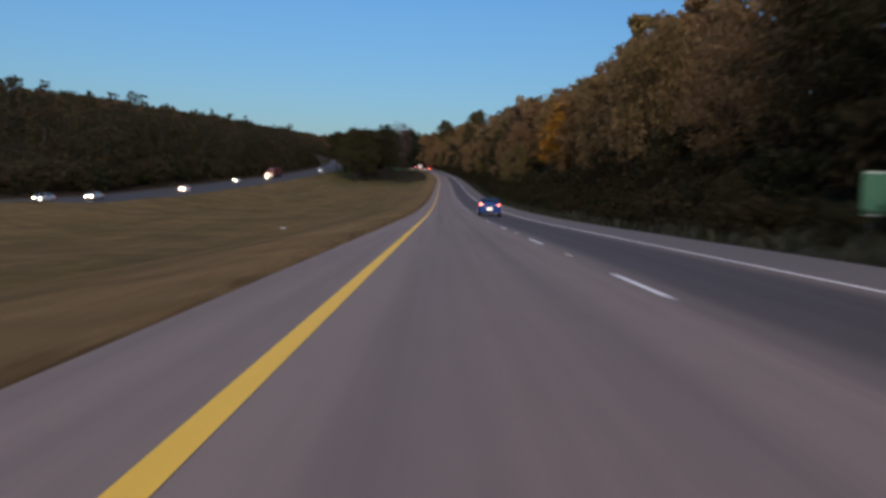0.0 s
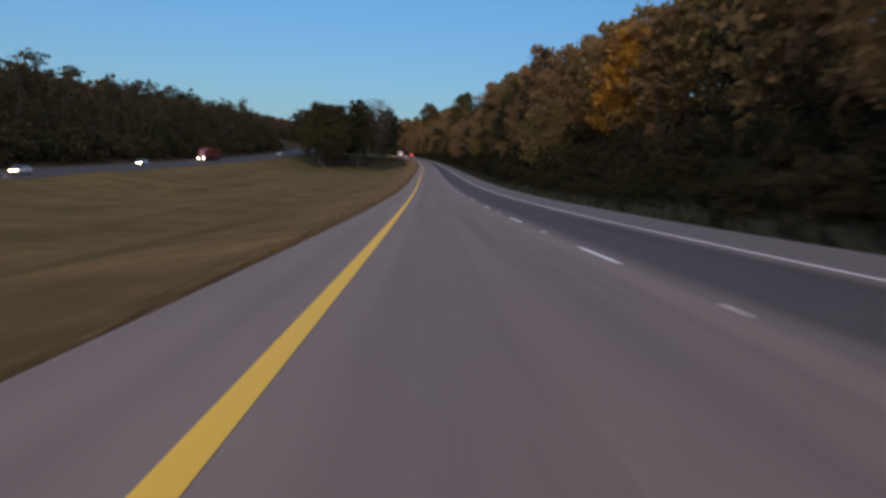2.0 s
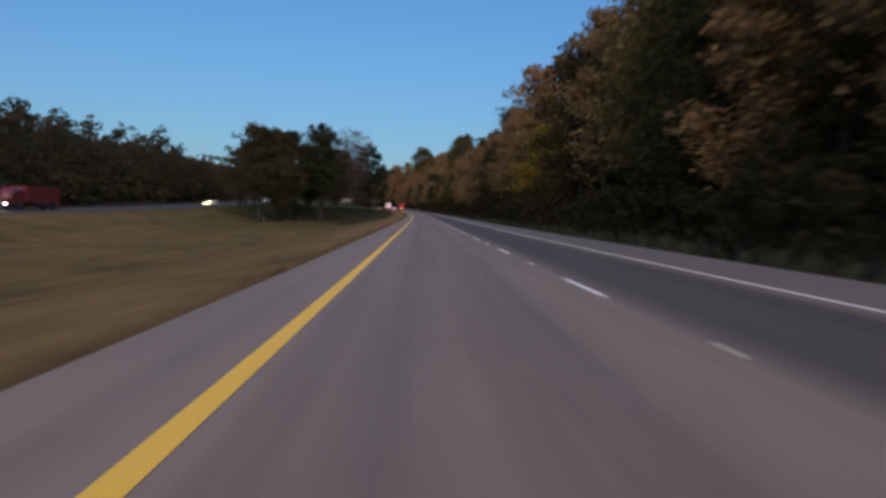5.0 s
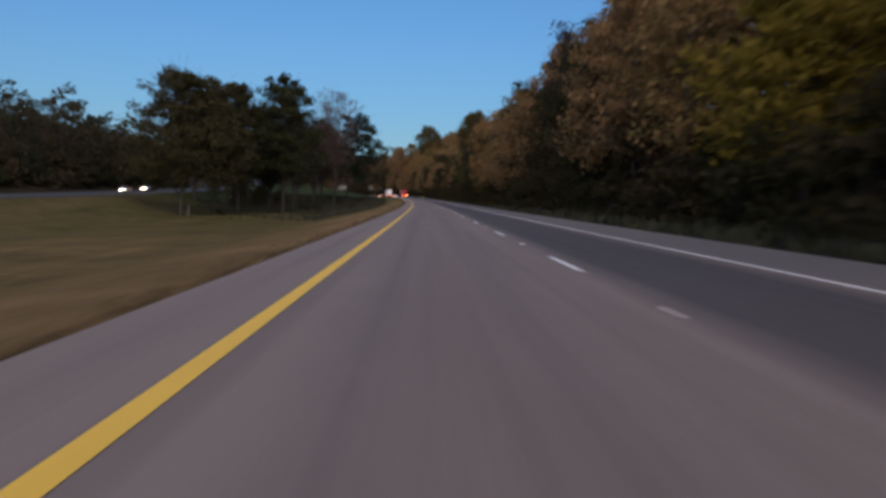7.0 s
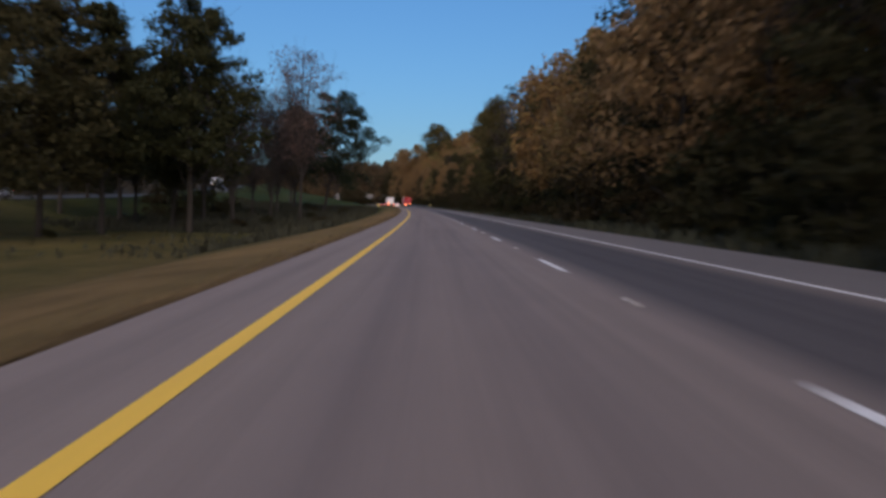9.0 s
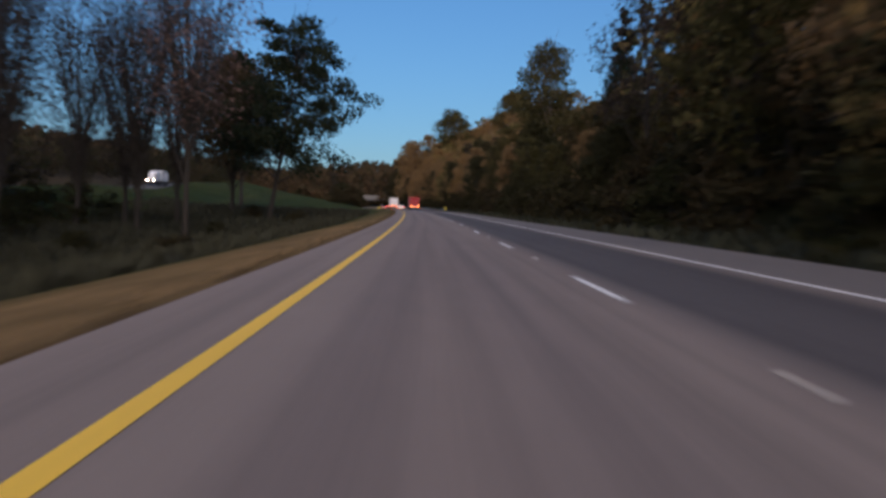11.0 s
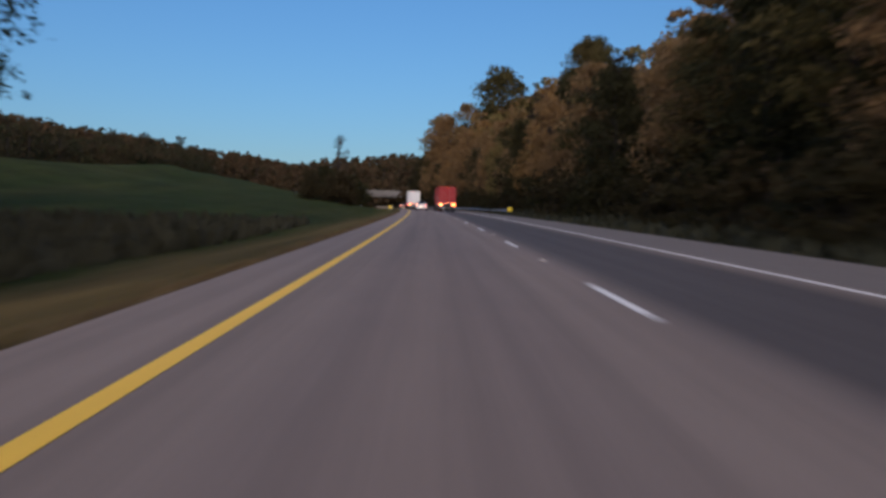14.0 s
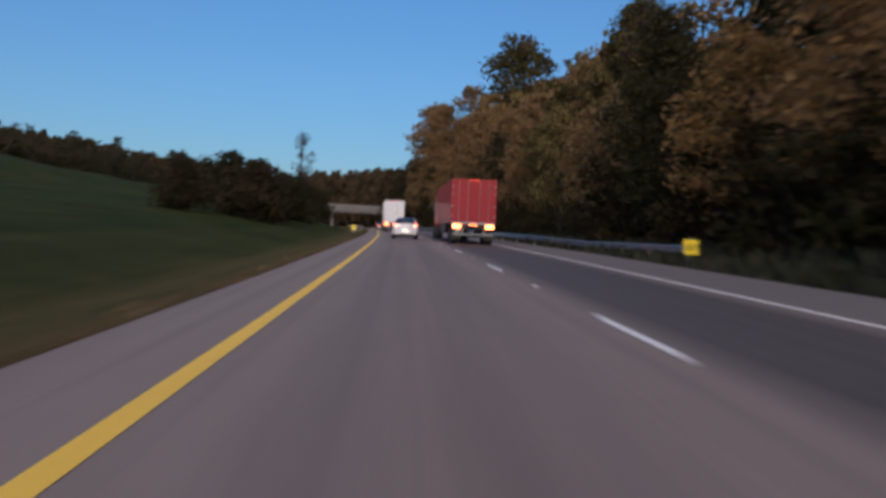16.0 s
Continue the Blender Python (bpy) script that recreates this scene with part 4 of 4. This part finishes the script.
    part("roof", r, paint, root, "painted roof panel", True)
    for sx in (-1, 1):
        for (y0, z0), (y1, z1) in (((-1.80 - 0.15 * hatch, 0.98), (-1.05 - 0.3 * hatch, 1.33 + 0.08 * hatch)), ((1.22, 0.95), (0.45, 1.385)), ((-0.35, 0.95), (-0.32, 1.42))):
            v, f = tube([(sx * 0.78, y0, z0), (sx * 0.73, (y0 + y1) / 2, (z0 + z1) / 2 + 0.02), (sx * 0.60, y1, z1)], [0.045, 0.04, 0.035], 6)
            mesh_object("pillar", v, f, paint, root, True)
        mir = part("side_mirror", box(sx * 0.98, 0.78, 1.00, 0.20, 0.11, 0.13, 0.03), paint, root)
        part("mirror_glass", box(sx * 0.98, 0.722, 1.00, 0.16, 0.006, 0.10), M_GLASS, mir)
        for y in (-1.36, 1.38):
            arch = bmesh.new()
            join(arch, disc(sx * 0.80, y, 0.34, 0.375, 0.215, "X", 24))
            part("wheel_arch", arch, M_UNDER, root, "dark wheel opening")
            wheel(root, sx * 0.80, y, 0.325, 0.325, 0.225)
        lamp = part("tail_lamp", box(sx * 0.65, -2.195, 0.91 + 0.04 * hatch, 0.27, 0.10, 0.14, 0.035), tail if lit != "off" else M_MAROON, root, "lit red tail lamp")
        part("lamp_core", box(sx * 0.65, -2.248, 0.91 + 0.04 * hatch, 0.16, 0.012, 0.06, 0.004), M_TAIL_CORE, lamp)
        head = part("head_lamp", box(sx * 0.55, 2.16, 0.64, 0.30, 0.16, 0.13, 0.04), M_GLASS, root, "clear headlamp unit")
        part("lamp_core", disc(sx * 0.47, 2.24, 0.64, 0.11, 0.03, "Y", 14), M_HEAD, head, "glowing headlamp bulb")
        part("door_seam", box(sx * 0.902, -0.32, 0.62, 0.004, 0.012, 0.55), M_BLACK, root)
        part("door_handle", box(sx * 0.905, -0.55, 0.78, 0.02, 0.18, 0.03, 0.006), paint, root)
    bumper = part("rear_bumper", box(0, -2.215, 0.48, 1.50, 0.13, 0.30, 0.05), paint, root, "painted rear bumper")
    part("valance", box(0, -2.20, 0.29, 1.30, 0.12, 0.12, 0.03), M_BLACK, bumper, "black lower valance")
    part("front_bumper", box(0, 2.19, 0.42, 1.40, 0.14, 0.26, 0.05), paint, root)
    part("grille", box(0, 2.262, 0.50, 0.80, 0.02, 0.10, 0.006), M_BLACK, root)
    plate = part("number_plate", box(0, -2.292, 0.60, 0.36, 0.012, 0.17, 0.004), M_PLATE, root, "pale number plate with an added glow")
    for k in range(5):
        part("plate_bar", box(-0.12 + 0.06 * k, -2.300, 0.60, 0.035, 0.004, 0.07), M_BAR, plate)
    part("boot_seam", box(0, -2.24, 0.72, 1.05, 0.008, 0.012), M_BLACK, root)
    part("badge", box(0, -2.242, 0.80, 0.12, 0.012, 0.07, 0.004), M_CHROME, root)
    part("exhaust", disc(0.45, -2.22, 0.24, 0.035, 0.16, "Y", 12), M_CHROME, root)
    part("underbody", box(0, 0, 0.22, 1.5, 4.0, 0.10, 0.03), M_UNDER, root)
    for sx in (-0.35, 0.35):
        w = part("wiper", box(sx, 1.18, 0.985, 0.55, 0.02, 0.015), M_BLACK, root)
        w.rotation_euler = (0, 0, radians(6))
        w.location = (0, 0, 0.01)
    return tagged(root, label, "car")


def lorry(name, label, paint, length=14.6, lamps=M_BRAKE, ribs=True, top=4.02):
    """An articulated lorry, nose towards +y, its rear doors at y = 0."""
    root = new(name)
    tall, mid = top - 1.22, (top + 1.22) / 2
    trailer = part("trailer_box", box(0, length / 2, mid, 2.56, length, tall, 0.03), paint, root, "tall painted trailer box")
    for sx in (-1, 1):
        door = part("rear_door", box(sx * 0.625, -0.022, mid, 1.19, 0.05, tall - 0.18, 0.012), paint, trailer, "painted rear door")
        part("locking_bar", disc(sx * 0.34, -0.065, mid, 0.018, tall - 0.2, "Z", 8), M_STEEL, door)
        part("locking_bar", disc(sx * 0.85, -0.065, mid, 0.018, tall - 0.2, "Z", 8), M_STEEL, door)
        for z in (1.6, mid - 0.3, mid + 0.4, top - 0.42):
            part("hinge", box(sx * 1.20, -0.055, z, 0.12, 0.03, 0.06, 0.006), M_STEEL, door)
        part("mud_flap", box(sx * 0.92, 0.55, 0.62, 0.62, 0.02, 0.72), M_BLACK, root)
        part("corner_post", box(sx * 1.26, 0.0, mid, 0.07, 0.09, tall, 0.01), M_STEEL if paint is M_TRAILER else paint, trailer)
        for y in (1.1, 2.4, length + 1.2, length + 2.5, length + 5.4):
            wheel(root, sx * 0.98, y, 0.50, 0.50, 0.46, False)
        part("side_skirt", box(sx * 1.24, length * 0.52, 0.86, 0.03, length * 0.42, 0.62, 0.008), M_BLACK, root)
        part("mirror", box(sx * 1.42, length + 4.9, 2.5, 0.12, 0.12, 0.55, 0.03), M_BLACK, root)
        head = part("head_lamp", box(sx * 0.92, length + 6.42, 0.95, 0.36, 0.10, 0.26, 0.04), M_GLASS, root)
        part("lamp_core", disc(sx * 0.92, length + 6.48, 0.95, 0.11, 0.03, "Y", 14), M_HEAD, head, "glowing headlamp bulb")
        part("stack", disc(sx * 1.12, length + 1.9, 2.6, 0.08, 2.4, "Z", 10), M_CHROME, root)
    if ribs:
        for k in range(12):
            y = 0.8 + k * (length - 1.6) / 11
            for sx in (-1, 1):
                part("side_rib", box(sx * 1.29, y, mid, 0.02, 0.05, tall - 0.1), paint, trailer)
    for k in range(3):
        part("marker_lamp", disc(-0.2 + 0.2 * k, -0.045, top - 0.06, 0.035, 0.03, "Y", 10), M_DIM, root)
    for x in (-1.06, -0.82, -0.12, 0.12, 0.82, 1.06):
        part("tail_lamp", disc(x, -0.095, 1.03, 0.125, 0.05, "Y", 14, 0.008), lamps, root, "round lit tail lamp")
    part("lamp_beam", box(0, -0.04, 1.03, 2.44, 0.06, 0.20, 0.012), M_BLACK, root, "black beam carrying the lamps")
    part("sill", box(0, -0.03, 1.22, 2.56, 0.10, 0.12, 0.015), M_STEEL, root, "steel rear sill")
    guard = part("underride_bar", box(0, -0.02, 0.58, 2.3, 0.10, 0.10, 0.015), M_STEEL, root)
    for sx in (-0.6, 0.6):
        part("guard_leg", box(sx, -0.02, 0.86, 0.08, 0.08, 0.52), M_STEEL, guard)
    part("number_plate", box(-0.9, -0.09, 0.78, 0.30, 0.01, 0.15), M_LITTER, root)
    part("chassis", box(0, length / 2 + 2.5, 0.98, 1.0, length + 6, 0.26, 0.02), M_UNDER, root)
    part("axle_box", box(0, 1.75, 0.55, 1.6, 1.9, 0.24, 0.03), M_UNDER, root)
    cab = [(length + 1.0, [(0, 1.05), (1.15, 1.05), (1.22, 1.5), (1.22, 3.3), (1.1, 3.75), (0, 3.85)]), (length + 3.6, [(0, 1.0), (1.15, 1.0), (1.22, 1.5), (1.22, 3.1), (1.08, 3.6), (0, 3.7)]),
           (length + 4.7, [(0, 0.8), (1.12, 0.8), (1.18, 1.4), (1.16, 2.6), (1.0, 2.95), (0, 3.0)]), (length + 5.2, [(0, 0.7), (1.05, 0.7), (1.1, 1.1), (1.05, 1.75), (0.9, 1.95), (0, 2.0)]),
           (length + 6.4, [(0, 0.6), (1.0, 0.6), (1.05, 0.9), (1.0, 1.5), (0.8, 1.68), (0, 1.72)])]
    part("cab", loft(cab), paint, root, "painted tractor cab", False)
    ws = bmesh.new()
    vs = [ws.verts.new(p) for p in ((-1.0, length + 5.17, 2.02), (1.0, length + 5.17, 2.02), (0.94, length + 4.76, 2.86), (-0.94, length + 4.76, 2.86))]
    ws.faces.new(vs)
    bmesh.ops.solidify(ws, geom=ws.faces[:], thickness=0.03)
    part("windscreen", ws, M_GLASS, root)
    part("grille", box(0, length + 6.42, 1.15, 1.3, 0.05, 0.75, 0.02), M_CHROME, root)
    part("bumper", box(0, length + 6.45, 0.60, 2.3, 0.16, 0.34, 0.05), M_CHROME, root)
    return tagged(root, label, "lorry")


def stand(ob, s, u, back=False, turn=0.0):
    """Put a vehicle on the road, facing along it or back towards the start."""
    x, y, z = at(s, u)
    if u < -50:
        z += float(rel_height(s, -65.0)) + 0.06
    th = float(np.interp(s, SS, TH))
    g = float(np.interp(s, SS, GRADE))
    ob.matrix_basis = Matrix.Translation((x, y, z)) @ pose(0, 0, 0, 0, 0, math.degrees(th)) @ pose(0, 0, 0, math.degrees(math.atan(g)), 0, 0) @ pose(0, 0, 0, 0, 0, turn + (180 if back else 0))
    return ob


stand(car("blue_car", "glossy blue saloon car with lit tail lamps in the outer lane", M_BLUE, 0.3), 63.0, 4.84, turn=-2.6)
stand(lorry("red_lorry", "red box-trailer lorry with lit tail lamps in the outer lane", M_RED, top=3.72), 633, 5.65)
ahead = car("white_car", "white hatchback with bright tail lamps in the inner lane", M_CARWHITE, 1.0)
stand(ahead, 645, 2.0)
stand(lorry("white_lorry", "white box-trailer lorry far ahead in the inner lane", M_TRAILER, 13.5), 690, 1.95)
far_car = car("maroon_car", "dark red car with lit tail lamps far ahead", M_MAROON, 0.6)
stand(far_car, 722, 2.0)
for s, u in ((738, 5.6), (757, 1.9), (780, 5.5)):
    stand(copy_thing(far_car, Matrix.Identity(4)), s, u)
for o in [far_car] + [o for o in scene.objects if o.name.startswith("maroon_car.")]:
    tagged(o, group="traffic far ahead")
oncoming = car("silver_car", "silver car with glowing headlamps on the oncoming carriageway", M_SILVER, 0.4)
stand(oncoming, 128, -63.0, True)
for s, u in ((146, -62.8), (198, -63.0), (262, -66.6), (432, -63.0), (458, -66.4), (572, -63.2)):
    stand(copy_thing(oncoming, Matrix.Identity(4)), s, u, True)
for o in [oncoming] + [o for o in scene.objects if o.name.startswith("silver_car.")]:
    tagged(o, group="oncoming cars")
truck = lorry("oncoming_lorry", "dark red box-trailer lorry with glowing headlamps coming the other way", M_MAROON, 12.0)
stand(truck, 330, -66.5, True)
stand(lorry("oncoming_lorry", "pale box lorry with glowing headlamps beyond the median trees", M_TRAILER, 7.0), 637, -66.5, True)


# ---- roadside things ----
def guardrail(name, label, s0, s1, u0, u1, side):
    """W-beam rail on posts, flaring from u0 at its near end to u1."""
    root = new(name)
    prof = [(0, 0.42), (0.05, 0.47), (0.05, 0.52), (0.0, 0.575), (0.05, 0.63), (0.05, 0.68), (0, 0.73)]
    s = np.arange(s0, s1 + 1, 3.81)
    u = np.interp(s, [s0, s0 + 22], [u0, u1])
    verts, faces = [], []
    for a, b in zip(s, u):
        dz = float(rel_height(a, b)) if abs(b) > 1.3 else 0.0
        for off in (0, 0.012 * side):
            for d, z in prof:
                verts.append(at(a, b - side * d + off, z + min(dz, 0.0)))
    n, w = len(prof), 2 * len(prof)
    for i in range(len(s) - 1):
        for j in range(n - 1):
            faces.append((i * w + j, i * w + j + 1, (i + 1) * w + j + 1, (i + 1) * w + j))
            faces.append((i * w + n + j, (i + 1) * w + n + j, (i + 1) * w + n + j + 1, i * w + n + j + 1))
    mesh_object("rail", verts, faces, M_STEEL, root)
    pb = bmesh.new()
    add_box(pb, 0, 0, 0.22, 0.15, 0.15, 1.04, 0.01)
    first = None
    for a, b in zip(s, u):
        dz = min(float(rel_height(a, b)), 0.0)
        if first is None:
            first = part("post", pb, M_POST, root)
            o = first
        else:
            o = new("post", first.data)
            o.parent = root
        o.location = at(a, b + side * 0.12, dz)
    return tagged(root, label, "guardrail")


def hazard_marker(s, u, label):
    root = new("hazard_marker")
    dz = min(float(rel_height(s, u)), 0.0)
    part("post", box(0, 0.06, 0.45, 0.06, 0.05, 1.3), M_STEEL, root)
    board = part("board", box(0, 0, 0.66, 0.62, 0.03, 0.62, 0.008), M_MARK, root, "reflective yellow board")
    for k in (-1, 0, 1):
        b = bmesh.new()
        bmesh.ops.create_cube(b, size=1.0, matrix=Matrix.Translation((k * 0.19, -0.017, 0.66)) @ pose(0, 0, 0, 0, 35, 0) @ Matrix.Diagonal((0.055, 0.005, 0.36, 1)))
        part("stripe", b, M_BLACK, board)
    root.location = at(s, u, dz)
    root.rotation_euler = (0, 0, float(np.interp(s, SS, TH)))
    return tagged(root, label, "road marker")


guardrail("guardrail", "galvanised steel guardrail on wooden posts beside the outer shoulder", 620.4, 800, 13.3, 11.0, 1)
guardrail("guardrail", "galvanised steel guardrail beside the median shoulder", 697.4, 840, -3.3, -2.2, -1)
hazard_marker(620.0, 13.4, "yellow reflective hazard board at the guardrail end")
hazard_marker(697.0, -3.3, "yellow reflective hazard board beside the median")


def delineator():
    root = new("marker_post")
    part("post", box(0, 0, 0.95, 0.14, 0.10, 2.3, 0.02), M_PALEPOST, root)
    part("band", box(0, -0.052, 1.75, 0.145, 0.006, 0.25), M_BLACK, root)
    root.location = land(395, -39.4)
    return tagged(root, "weathered white marker post in the grass median", "post")


def roadside_sign():
    root = new("road_sign")
    part("panel", box(0, 0, 1.35, 2.0, 0.03, 1.55, 0.01), M_SIGN, root, "faded green panel")
    part("border", box(0, -0.018, 2.08, 1.9, 0.006, 0.05), M_SIGNEDGE, root)
    part("border", box(0, -0.018, 0.62, 1.9, 0.006, 0.05), M_SIGNEDGE, root)
    for x in (-0.7, 0.7):
        part("post", box(x, 0.05, 0.55, 0.09, 0.07, 2.9), M_STEEL, root)
    x, y, z = land(27, 16.4)
    root.location, root.rotation_euler = (x, y, z), (0, 0, radians(-6))
    return tagged(root, "faded green road sign on two posts before the woods", "road sign")


def litter():
    g = np.random.default_rng(9)
    bm = bmesh.new()
    bmesh.ops.create_icosphere(bm, subdivisions=2, radius=0.45)
    for v in bm.verts:
        v.co.x *= 1.5
        v.co.z = abs(v.co.z) * 0.28
        v.co += Vector(g.normal(size=3) * 0.05)
    ob = part("plastic_sheet", bm, M_LITTER)
    x, y, z = land(93, -17.5)
    ob.location, ob.scale = (x, y, z + 0.02), (0.6, 0.6, 0.6)
    return tagged(ob, "crumpled white plastic sheet lying in the grass", "litter")


def light_mast():
    root = new("light_mast")
    x, y, z = land(602, 62)
    part("mast", disc(0, 0, 9, 0.22, 20, "Z", 10), M_STEEL, root, "grey steel mast")
    ring = part("ring", disc(0, 0, 18.6, 1.1, 0.25, "Z", 16, 0.03), M_STEEL, root)
    for k in range(6):
        t = k * math.pi / 3
        part("lamp", box(1.0 * math.cos(t), 1.0 * math.sin(t), 18.4, 0.5, 0.5, 0.3, 0.05), M_MASTLAMP, ring, "pale lit floodlamp")
    root.location = (x, y, z)
    return tagged(root, "tall floodlight mast above the wooded hill", "light mast")


def overpass():
    """Concrete bridge that carries a side road over both carriageways."""
    root = new("overpass")
    x, y, z = at(880, 6)
    th = float(np.interp(880, SS, TH))
    part("deck", box(0, 0, 6.3, 40, 9.0, 0.8, 0.06), M_CONCRETE, root, "grey concrete bridge deck")
    for sy in (-1, 1):
        wall = part("parapet", box(0, sy * 4.35, 7.25, 40, 0.28, 1.0, 0.03), M_CONCRETE, root, "grey concrete parapet")
        part("coping", box(0, sy * 4.35, 7.79, 40, 0.40, 0.10, 0.02), M_CONCRETE, wall)
        for k in range(5):
            part("girder", box(0, sy * (0.6 + 0.85 * k), 5.45, 40, 0.40, 0.8, 0.02), M_CONCRETE, root)
    for sx in (-1, 1):
        part("abutment", box(sx * 19.2, 0, 2.2, 2.4, 9.4, 7.3, 0.1), M_CONCRETE, root, "grey concrete abutment")
    for px in (-11.5, 8.5):
        pier = part("pier", box(px, 0, 4.75, 1.1, 7.6, 0.7, 0.08), M_CONCRETE, root, "grey concrete pier cap")
        for py in (-2.6, 0, 2.6):
            part("column", disc(px, py, 1.6, 0.45, 6.2, "Z", 16), M_CONCRETE, pier)
    root.location, root.rotation_euler = (x, y, z), (0, 0, th)
    return tagged(root, "grey concrete overpass crossing the road on round columns", "bridge")


delineator()
overpass()
roadside_sign()
litter()
light_mast()
